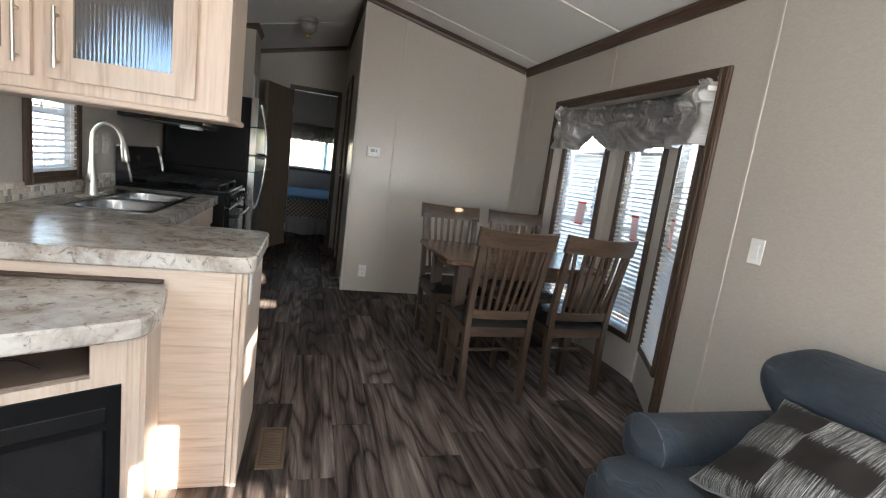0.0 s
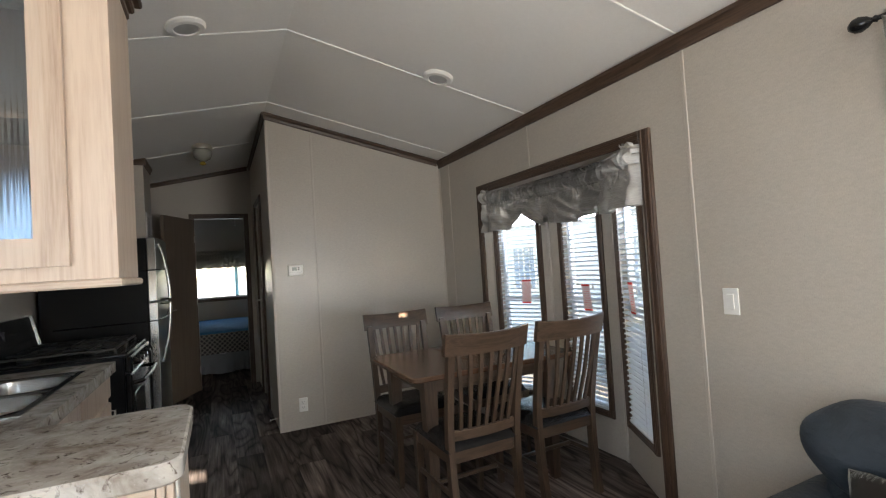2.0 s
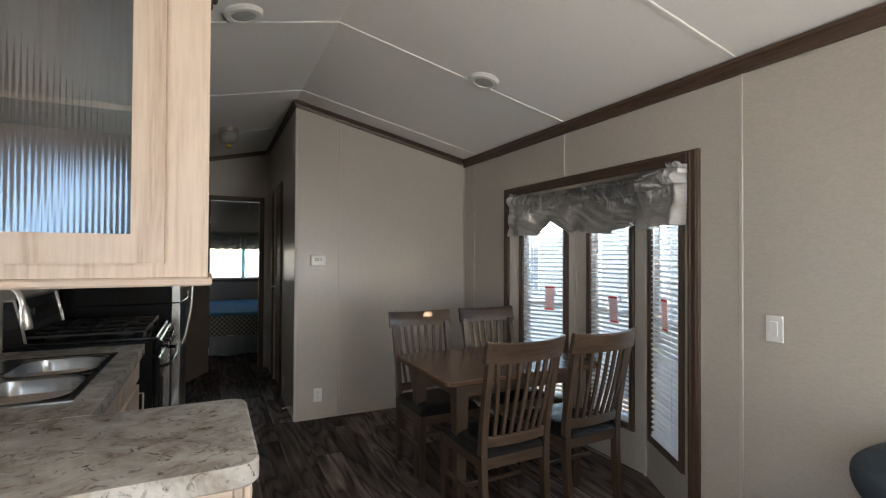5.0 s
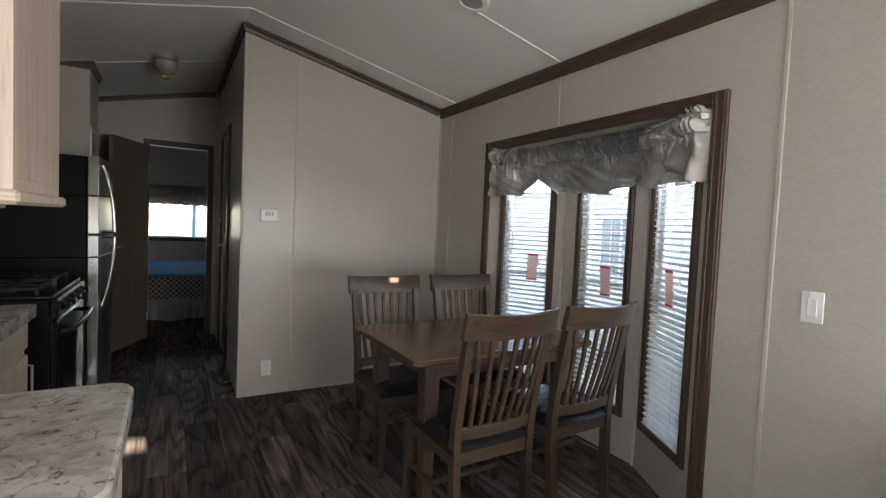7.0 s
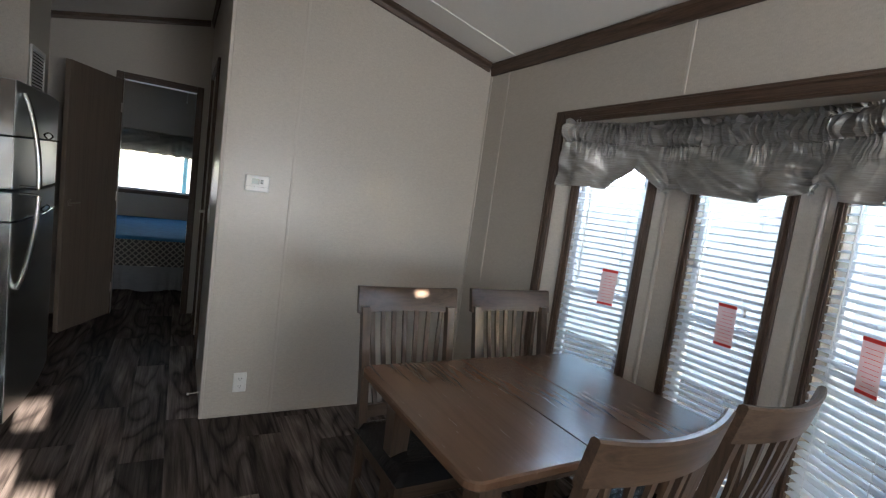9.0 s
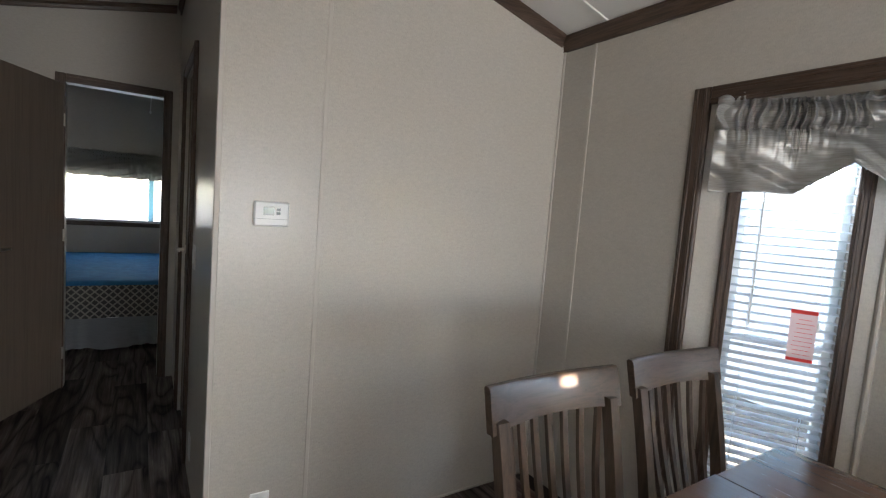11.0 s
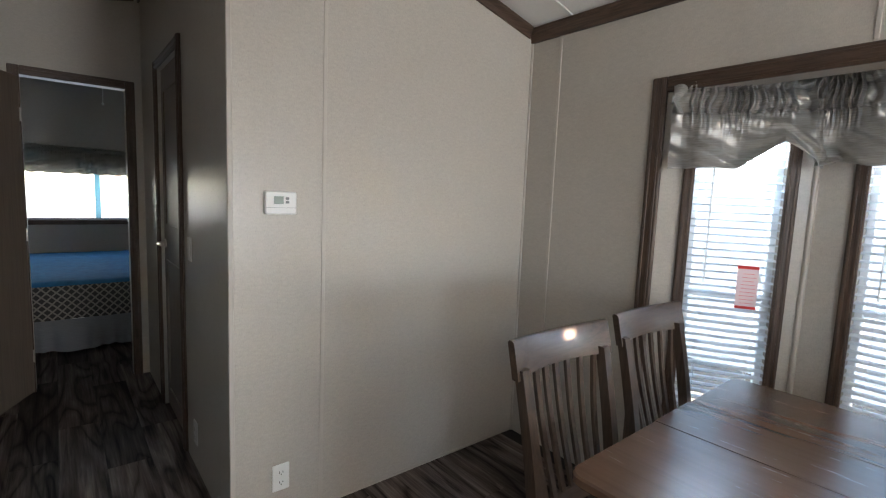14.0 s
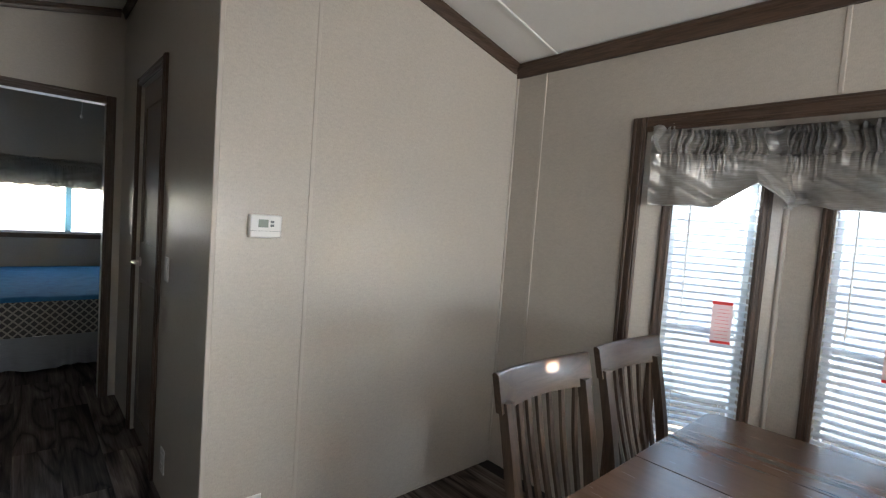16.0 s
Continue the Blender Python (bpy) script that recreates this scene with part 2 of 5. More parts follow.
PIPING = plain("sofa_seam", (0.07, 0.085, 0.1), 0.5)
GLASS = glass_mat("clear_glass")
BRASS = plain("vent_bronze", (0.16, 0.105, 0.065), 0.45, 0.4)


# ---- building helpers ----
def box(bm, lo, hi, bev=0.0, m=None):
    """A box with chamfered edges."""
    lo, hi = Vector(lo), Vector(hi)
    b = min(bev, *(0.45 * (hi[k] - lo[k]) for k in range(3)))
    if b <= 0:
        vs = [Vector((x, y, z)) for x in (lo.x, hi.x) for y in (lo.y, hi.y) for z in (lo.z, hi.z)]
        vs = [bm.verts.new(m @ v if m else v) for v in vs]
        for f in ((0, 1, 3, 2), (4, 6, 7, 5), (0, 4, 5, 1), (2, 3, 7, 6), (0, 2, 6, 4), (1, 5, 7, 3)):
            bm.faces.new([vs[k] for k in f])
        return
    v = {}
    for sx in (0, 1):
        for sy in (0, 1):
            for sz in (0, 1):
                c = Vector(((lo.x, hi.x)[sx], (lo.y, hi.y)[sy], (lo.z, hi.z)[sz]))
                d = Vector((b * (1 - 2 * sx), b * (1 - 2 * sy), b * (1 - 2 * sz)))
                for ax in range(3):
                    p = c + d
                    p[ax] = c[ax]
                    v[sx, sy, sz, ax] = bm.verts.new(m @ p if m else p)
    for ax in range(3):
        o = [k for k in range(3) if k != ax]
        for s in (0, 1):
            ring = []
            for p, q in ((0, 0), (1, 0), (1, 1), (0, 1)):
                key = [0, 0, 0]
                key[ax], key[o[0]], key[o[1]] = s, p, q
                ring.append(v[(*key, ax)])
            bm.faces.new(ring)
        for p in (0, 1):
            for q in (0, 1):
                keys = []
                for s in (0, 1):
                    key = [0, 0, 0]
                    key[ax], key[o[0]], key[o[1]] = s, p, q
                    keys.append(tuple(key))
                bm.faces.new([v[(*keys[0], o[0])], v[(*keys[1], o[0])], v[(*keys[1], o[1])], v[(*keys[0], o[1])]])
    for sx in (0, 1):
        for sy in (0, 1):
            for sz in (0, 1):
                bm.faces.new([v[sx, sy, sz, k] for k in range(3)])


def prism(bm, outline, z0, z1, bev=0.0, m=None):
    """An upright prism over an outline given anticlockwise, its rims chamfered."""
    pts = [Vector((*p, 0)) for p in outline]
    n = len(pts)
    inner = []
    for k in range(n):
        a, b, c = pts[k - 1], pts[k], pts[(k + 1) % n]
        d1, d2 = (b - a).normalized(), (c - b).normalized()
        n1, n2 = Vector((-d1.y, d1.x, 0)), Vector((-d2.y, d2.x, 0))
        h = n1 + n2
        inner.append(b + h * (bev / max(0.3, h.dot(n1))) if h.length > 1e-6 else b + n1 * bev)
    layers = [(pts, z0), (pts, z1)] if bev <= 0 else [(inner, z0), (pts, z0 + bev), (pts, z1 - bev), (inner, z1)]
    rings = []
    for ps, z in layers:
        rings.append([bm.verts.new((m @ Vector((p.x, p.y, z))) if m else (p.x, p.y, z)) for p in ps])
    for a, b in zip(rings, rings[1:]):
        for k in range(n):
            bm.faces.new([a[k], a[(k + 1) % n], b[(k + 1) % n], b[k]])
    bm.faces.new(rings[0][::-1])
    bm.faces.new(rings[-1])


def rounded(x0, y0, x1, y1, r, seg=6):
    """A rectangle's outline with round corners; r is one radius or four (from x0,y0 anticlockwise)."""
    rs = r if isinstance(r, (list, tuple)) else (r,) * 4
    out = []
    for (cx, cy, sx, sy, a0), q in zip(((x0, y0, 1, 1, 180), (x1, y0, -1, 1, 270), (x1, y1, -1, -1, 0), (x0, y1, 1, -1, 90)), rs):
        if q <= 0:
            out.append((cx, cy))
            continue
        for k in range(seg + 1):
            a = radians(a0 + 90 * k / seg)
            out.append((cx + sx * q + q * math.cos(a), cy + sy * q + q * math.sin(a)))
    return out


def lathe(bm, profile, seg=24, m=None):
    """A turned shape from (radius, height) pairs about z."""
    rings = []
    for r, z in profile:
        ring = []
        for k in range(seg):
            a = 2 * math.pi * k / seg
            p = Vector((r * math.cos(a), r * math.sin(a), z))
            ring.append(bm.verts.new(m @ p if m else p))
        rings.append(ring)
    for a, b in zip(rings, rings[1:]):
        for k in range(seg):
            bm.faces.new([a[k], a[(k + 1) % seg], b[(k + 1) % seg], b[k]])
    bm.faces.new(rings[0][::-1])
    bm.faces.new(rings[-1])


def tube(bm, pts, radius, seg=10, m=None):
    """A round bar along a line of points; radius may be a list."""
    pts = [Vector(p) for p in pts]
    rings = []
    up = Vector((0, 0, 1))
    for k, p in enumerate(pts):
        d = (pts[min(k + 1, len(pts) - 1)] - pts[max(k - 1, 0)]).normalized()
        s = d.cross(up)
        if s.length < 0.05:
            s = d.cross(Vector((0, 1, 0)))
        s.normalize()
        w = s.cross(d).normalized()
        up = w
        r = radius[k] if isinstance(radius, (list, tuple)) else radius
        ring = []
        for j in range(seg):
            a = 2 * math.pi * j / seg
            q = p + s * (r * math.cos(a)) + w * (r * math.sin(a))
            ring.append(bm.verts.new(m @ q if m else q))
        rings.append(ring)
    for a, b in zip(rings, rings[1:]):
        for j in range(seg):
            bm.faces.new([a[j], a[(j + 1) % seg], b[(j + 1) % seg], b[j]])
    bm.faces.new(rings[0][::-1])
    bm.faces.new(rings[-1])


def sheet(bm, f, nu, nv, m=None):
    """A grid of points f(u, v), u and v from 0 to 1."""
    g = []
    for j in range(nv + 1):
        g.append([])
        for i in range(nu + 1):
            p = Vector(f(i / nu, j / nv))
            g[-1].append(bm.verts.new(m @ p if m else p))
    for j in range(nv):
        for i in range(nu):
            bm.faces.new([g[j][i], g[j][i + 1], g[j + 1][i + 1], g[j + 1][i]])


def ready(name, bm, material, smooth=False, normals=True):
    if normals:
        bmesh.ops.recalc_face_normals(bm, faces=bm.faces)
    me = bpy.data.meshes.new(name)
    bm.to_mesh(me)
    bm.free()
    me.materials.append(material)
    if smooth:
        me.shade_smooth()
        me.set_sharp_from_angle(angle=radians(38))
    return me


def part(name, bm, material, parent=None, label="", smooth=False, normals=True):
    ob = new(name, ready(name, bm, material, smooth, normals))
    if parent:
        ob.parent = parent
    return tagged(ob, label)


def piece(name, mesh, parent, m):
    """One more object on a mesh that is already made."""
    ob = new(name, mesh)
    ob.parent = parent
    ob.matrix_basis = m
    return ob


def thing(name, label, category, m=None, group="", kind=""):
    ob = new(name)
    ob.empty_display_size = 0.1
    if m:
        ob.matrix_basis = m
    return tagged(ob, label, category, group, kind)


def struct(name, bm, material, label, category, smooth=False):
    ob = part(name, bm, material, None, label, smooth)
    return tagged(ob, category=category, kind="structure")


def one(fn, *args, **kw):
    bm = bmesh.new()
    fn(bm, *args, **kw)
    return bm


def holed(bm, u0, u1, z0, z1, w0, w1, holes, m=None):
    """A wall from u0 to u1 and z0 to z1, thick from w0 to w1, with openings (ua, ub, za, zb); local axes (u, w, z)."""
    us = sorted({u0, u1, *(h[0] for h in holes), *(h[1] for h in holes)})
    for a, b in zip(us, us[1:]):
        if a < u0 - 1e-6 or b > u1 + 1e-6:
            continue
        cuts = sorted((h[2], h[3]) for h in holes if h[0] <= a + 1e-6 and h[1] >= b - 1e-6)
        z = z0
        for za, zb in cuts:
            if za > z + 1e-6:
                box(bm, (a, w0, z), (b, w1, za), 0, m)
            z = zb
        if z1 > z + 1e-6:
            box(bm, (a, w0, z), (b, w1, z1), 0, m)


def ring_slab(bm, outer, inner, z0, z1, m=None):
    """A flat slab with one opening; both outlines run the same way. The outer one may have a fifth corner between its third and fourth."""
    def level(pts, z):
        return [bm.verts.new(m @ Vector((*p, z)) if m else (*p, z)) for p in pts]
    oa, ob, ia, ib = level(outer, z0), level(outer, z1), level(inner, z0), level(inner, z1)
    for o, q in ((oa, ia), (ob, ib)):
        if len(o) == 5:
            for f in ((o[0], o[1], q[1], q[0]), (o[1], o[2], q[2], q[1]), (o[2], o[3], q[2]), (o[3], q[3], q[2]), (o[3], o[4], q[3]), (o[4], o[0], q[0], q[3])):
                bm.faces.new(f)
        else:
            for k in range(4):
                bm.faces.new((o[k], o[(k + 1) % 4], q[(k + 1) % 4], q[k]))
    for a, b in ((oa, ob), (ia, ib)):
        for k in range(len(a)):
            bm.faces.new((a[k], a[(k + 1) % len(a)], b[(k + 1) % len(a)], b[k]))


YZ = Matrix(((0, 1, 0, 0), (1, 0, 0, 0), (0, 0, 1, 0), (0, 0, 0, 1)))  # local (u, w, z) to world (w, u, z)

# ---- shell ----
WIN2 = (0.15, 1.235, 0.86, 1.78)
BAY0, BAY1, BAYTOP = 2.376, 4.031, 1.89
KWIN = (2.96, 3.40, 1.0, 1.62)
# unseen opening in the left wall, added to hold the side fill lamps
LOPEN = (-1.3, 0.8, 0.55, 2.05)

struct("wall_right", one(holed, FRONT, BED_END, 0, 2.36, RIGHT, RIGHT + 0.1, [(BAY0, BAY1, 0, BAYTOP), WIN2], YZ), WALL,
       "taupe vinyl panelled long wall with a bay window", "wall")
struct("wall_left", one(holed, FRONT, BED_END, 0, 2.36, LEFT - 0.1, LEFT, [KWIN, LOPEN], YZ), WALL,
       "taupe vinyl panelled wall behind the kitchen counter", "wall")


def gable(bm, x0, x1, y0, y1, hole=None):
    """A cross wall up to the sloped ceiling, with one doorway (xa, xb, top)."""
    def slab(a, b, z0):
        xs = [a, RIDGE_X, b] if a < RIDGE_X < b else [a, b]
        prof = [(a, z0), (b, z0)] + [(x, ceil_z(x) + 0.02) for x in reversed(xs)]
        lo = [bm.verts.new((x, y0, z)) for x, z in prof]
        hi = [bm.verts.new((x, y1, z)) for x, z in prof]
        bm.faces.new(lo)
        bm.faces.new(hi[::-1])
        for k in range(len(prof)):
            bm.faces.new([lo[k], hi[k], hi[(k + 1) % len(prof)], lo[(k + 1) % len(prof)]])
    if hole:
        slab(x0, hole[0], 0)
        slab(hole[0], hole[1], hole[2])
        slab(hole[1], x1, 0)
    else:
        slab(x0, x1, 0)


BATH = (5.69, 6.34, 0.0, 2.08)
BDOOR = (-0.06, 0.488, 2.045)
struct("wall_partition", one(gable, RIDGE_X + 0.003, RIGHT, PART, PART + 0.09), WALL, "taupe vinyl cross wall behind the dining table", "wall")
bm = bmesh.new()
holed(bm, PART + 0.09, BACK, 0, RIDGE_Z - 0.01, RIDGE_X + 0.003, RIDGE_X + 0.09, [BATH], YZ)
struct("wall_hall", bm, WALL, "taupe vinyl wall along the dim hallway", "wall")
struct("wall_bedroom", one(gable, LEFT, RIGHT, BACK, BACK + 0.09, BDOOR), WALL, "taupe vinyl wall with the bedroom doorway", "wall")
FWIN = (-0.7, 2.19, 0.30, 2.24)
bm = bmesh.new()
gable(bm, LEFT - 0.1, FWIN[0], FRONT - 0.1, FRONT)
gable(bm, FWIN[1], RIGHT + 0.1, FRONT - 0.1, FRONT)
box(bm, (FWIN[0], FRONT - 0.1, 0), (FWIN[1], FRONT, FWIN[2]))
gable(bm, FWIN[0], FWIN[1], FRONT - 0.1, FRONT, (FWIN[0] + 0.001, FWIN[1] - 0.001, FWIN[3]))
# unseen wing outside, added to block the sun from the bay windows
box(bm, (RIGHT + 0.1, FRONT - 0.1, -0.8), (3.7, FRONT, 2.9))
struct("wall_front", bm, WALL, "plain taupe end wall of the living room with an added sun-blocking wing outside", "wall")
BWIN = (-0.45, 0.86, 0.955, 1.525)
bm = bmesh.new()
XA, XB = LEFT - 0.1, RIGHT + 0.1
ring_slab(bm, [(XA, 0), (XB, 0), (XB, ceil_z(XB) + 0.02), (RIDGE_X, RIDGE_Z + 0.02), (XA, ceil_z(XA) + 0.02)],
          [(BWIN[0], BWIN[2]), (BWIN[1], BWIN[2]), (BWIN[1], BWIN[3]), (BWIN[0], BWIN[3])], BED_END, BED_END + 0.1,
          Matrix(((1, 0, 0, 0), (0, 0, 1, 0), (0, 1, 0, 0), (0, 0, 0, 1))))
struct("wall_bedroom_end", bm, WALL, "bedroom end wall with a wide low window", "wall")


def roof_half(bm, x0, x1):
    lo = [(x0, ceil_z(x0)), (x1, ceil_z(x1)), (x1, ceil_z(x1) + 0.1), (x0, ceil_z(x0) + 0.1)]
    a = [bm.verts.new((x, FRONT - 0.15, z)) for x, z in lo]
    b = [bm.verts.new((x, BED_END + 0.15, z)) for x, z in lo]
    bm.faces.new(a)
    bm.faces.new(b[::-1])
    for k in range(4):
        bm.faces.new([a[k], b[k], b[(k + 1) % 4], a[(k + 1) % 4]])


bm = bmesh.new()
roof_half(bm, LEFT - 0.15, RIDGE_X)
roof_half(bm, RIDGE_X, RIGHT + 0.15)
struct("ceiling", bm, CEIL, "white vaulted board ceiling with thin battens", "ceiling")

# battens on ceiling and walls, every four feet
for y in (-1.54, -0.32, 0.90, 2.12, 3.34, 4.56, 5.78):
    for side in (-1, 1):
        end = LEFT if side < 0 else RIGHT
        bm = bmesh.new()
        run = abs(end - RIDGE_X)
        m = Matrix.Translation((RIDGE_X, y, RIDGE_Z)) @ Matrix.Rotation(math.atan(SLOPE) * side, 4, "Y")
        box(bm, (0 if side > 0 else -run * 1.02, -0.012, -0.006), (run * 1.02 if side > 0 else 0, 0.012, 0.004), 0.003, m)
        if side > 0 and y > PART:
            bm.free()
            continue
        struct("trim_ceiling_batten", bm, CBATTEN, "white ceiling batten strip", "trim")
for y, z0, z1 in ((2.105, 0, 2.27), (3.355, 1.965, 2.27), (4.63, 0, 2.27), (0.87, 1.9, 2.27)):
    struct("trim_wall_batten", one(box, (RIGHT - 0.005, y - 0.008, z0), (RIGHT + 0.002, y + 0.008, z1), 0.002), BATTEN, "taupe wall batten strip", "trim")
struct("trim_wall_batten", one(box, (0.952, PART - 0.004, 0.012), (0.968, PART + 0.002, 2.54), 0.0015), BATTEN, "taupe wall batten strip", "trim")
struct("trim_corner_batten", one(box, (RIGHT - 0.012, PART - 0.012, 0), (RIGHT + 0.001, PART + 0.001, 2.27), 0.004), BATTEN, "taupe corner strip", "trim")
struct("trim_corner_cap", one(box, (RIDGE_X - 0.004, PART - 0.004, 0), (RIDGE_X + 0.016, PART + 0.016, 2.63), 0.003), BATTEN, "pale corner cap on the cross wall", "trim")
struct("baseboard", one(box, (RIDGE_X + 0.02, PART - 0.006, 0.0), (RIGHT - 0.012, PART + 0.001, 0.014), 0.003), BATTEN, "thin taupe floor strip", "trim")


# dark crown moulding
def crown(bm, a, b, inward, h=0.075, d=0.032):
    """A stepped moulding from a to b just under the ceiling, standing out by inward."""
    a, b, inward = Vector(a), Vector(b), Vector(inward)
    prof = [(0, 0.0), (d, 0.0), (d, -0.018), (d * 0.75, -0.026), (d * 0.55, -h * 0.55), (d * 0.4, -h * 0.85), (d * 0.4, -h), (0, -h)]
    ra = [bm.verts.new(a + inward * p + Vector((0, 0, q))) for p, q in prof]
    rb = [bm.verts.new(b + inward * p + Vector((0, 0, q))) for p, q in prof]
    for k in range(len(prof)):
        bm.faces.new([ra[k], rb[k], rb[(k + 1) % len(prof)], ra[(k + 1) % len(prof)]])
    bm.faces.new(ra[::-1])
    bm.faces.new(rb)


def crowned(a, b, inward, **kw):
    struct("trim_crown", one(crown, a, b, inward, **kw), TRIM_H, "dark walnut crown moulding under the ceiling", "trim")


crowned((RIGHT, FRONT, ceil_z(RIGHT) - 0.001), (RIGHT, PART, ceil_z(RIGHT) - 0.001), (-1, 0, 0))
crowned((LEFT, FRONT, ceil_z(LEFT) - 0.001), (LEFT, 5.7, ceil_z(LEFT) - 0.001), (1, 0, 0))
crowned((RIDGE_X, PART, RIDGE_Z - 0.001), (RIGHT - 0.03, PART, ceil_z(RIGHT - 0.03) - 0.001), (0, -1, 0), h=0.06, d=0.026)
crowned((RIDGE_X, PART - 0.026, RIDGE_Z - 0.001), (RIDGE_X, BACK, RIDGE_Z - 0.001), (-1, 0, 0), h=0.06, d=0.026)
crowned((LEFT, BACK, ceil_z(LEFT) - 0.001), (RIDGE_X - 0.03, BACK, ceil_z(RIDGE_X - 0.03) - 0.001), (0, -1, 0), h=0.05, d=0.026)

# ---- bay ----
BX = 2.468
BP = [(RIGHT, BAY0), (BX, 2.88), (BX, 3.53), (RIGHT, BAY1)]


def facet(a, b):
    """Local axes of one side of the bay: u along it as seen from inside towards the back of the room, w outward."""
    d = Vector((b[0] - a[0], b[1] - a[1], 0))
    u = d.normalized()
    w = Vector((u.y, -u.x, 0))
    m = Matrix(((u.x, w.x, 0, a[0]), (u.y, w.y, 0, a[1]), (0, 0, 1, 0), (0, 0, 0, 1)))
    return m, d.length


BAYCEIL = 1.945
FACETS = []
for k, (ga, gb) in enumerate(((0.090, 0.465), (0.132, 0.485), (0.102, 0.435))):
    m, length = facet(BP[k], BP[k + 1])
    FACETS.append((m, length, ga, gb))
    struct("wall_bay", one(holed, 0.0, length, 0, BAYCEIL, 0.0, 0.08, [(ga, gb, 0.29, 1.80)], m), WALL, "taupe bay wall panel below and beside a tall window", "wall")
bm = bmesh.new()
prism(bm, [(RIGHT + 0.101, BAY0 - 0.05), (BX + 0.1, 2.80), (BX + 0.1, 3.62), (RIGHT + 0.101, BAY1 + 0.05)], BAYCEIL - 0.004, BAYCEIL + 0.06)
struct("ceiling_bay", bm, CEIL, "white ceiling of the bay window", "ceiling")
for p in (BP[1], BP[2]):
    struct("trim_bay_batten", one(lathe, [(0.011, 0), (0.011, BAYCEIL - 0.006)], 8, Matrix.Translation((p[0] - 0.004, p[1], 0))), BATTEN, "pale corner strip in the bay", "trim")


def casing(bm, u0, u1, z0, z1, width, depth, m, bottom=True, bars="upright"):
    """Grooved window or door trim round an opening, standing out to -w."""
    def bar(ua, ub, za, zb, up):
        box(bm, (ua, -depth, za), (ub, 0.001, zb), 0.004, m)
        if up:
            c = (ua + ub) / 2
            for o in (-0.25, 0.25):
                box(bm, (c + o * width - 0.005, -depth - 0.005, za + 0.002), (c + o * width + 0.005, -depth + 0.001, zb - 0.002), 0.002, m)
        else:
            c = (za + zb) / 2
            for o in (-0.25, 0.25):
                box(bm, (ua + 0.002, -depth - 0.005, c + o * width - 0.005), (ub - 0.002, -depth + 0.001, c + o * width + 0.005), 0.002, m)
    if bars == "upright":
        lowest = z0 - width if bottom else z0
        bar(u0 - width, u0, lowest, z1 + width, True)
        bar(u1, u1 + width, lowest, z1 + width, True)
        return
    bar(u0 + 0.001, u1 - 0.001, z1, z1 + width, False)
    if bottom:
        bar(u0 + 0.001, u1 - 0.001, z0 - width, z0, False)


RW = Matrix(((0, 1, 0, RIGHT), (1, 0, 0, 0), (0, 0, 1, 0), (0, 0, 0, 1)))  # (u, w, z): u along y, w outward
struct("trim_bay_casing", one(casing, BAY0, BAY1, 0, BAYTOP, 0.066, 0.02, RW, False), TRIM, "dark walnut casing round the bay opening", "trim")
struct("trim_bay_casing", one(casing, BAY0, BAY1, 0, BAYTOP, 0.066, 0.02, RW, False, bars="level"), TRIM_H, "dark walnut casing round the bay opening", "trim")

slat_cache = {}


def blind_slats(parent, u0, u1, z0, z1, m, w, tilt, pitch=0.032, depth=0.038):
    key = round(u1 - u0, 4)
    if key not in slat_cache:
        half = key / 2 - 0.0003
        bm = bmesh.new()
        prof = [(-depth / 2, -0.0008), (0, 0.0026), (depth / 2, -0.0008), (depth / 2, -0.0034), (0, 0.0), (-depth / 2, -0.0034)]
        ra = [bm.verts.new((-half, p, q)) for p, q in prof]
        rb = [bm.verts.new((half, p, q)) for p, q in prof]
        for k in range(6):
            bm.faces.new([ra[k], rb[k], rb[(k + 1) % 6], ra[(k + 1) % 6]])
        bm.faces.new(ra[::-1])
        bm.faces.new(rb)
        slat_cache[key] = ready("slat", bm, SLATB)
    n = int((z1 - z0) / pitch)
    for k in range(n):
        t = tilt + random.uniform(-3, 3)
        piece("slat", slat_cache[key], parent, m @ pose((u0 + u1) / 2, w, z0 + 0.012 + k * pitch, t, 0, random.uniform(-0.25, 0.25)))


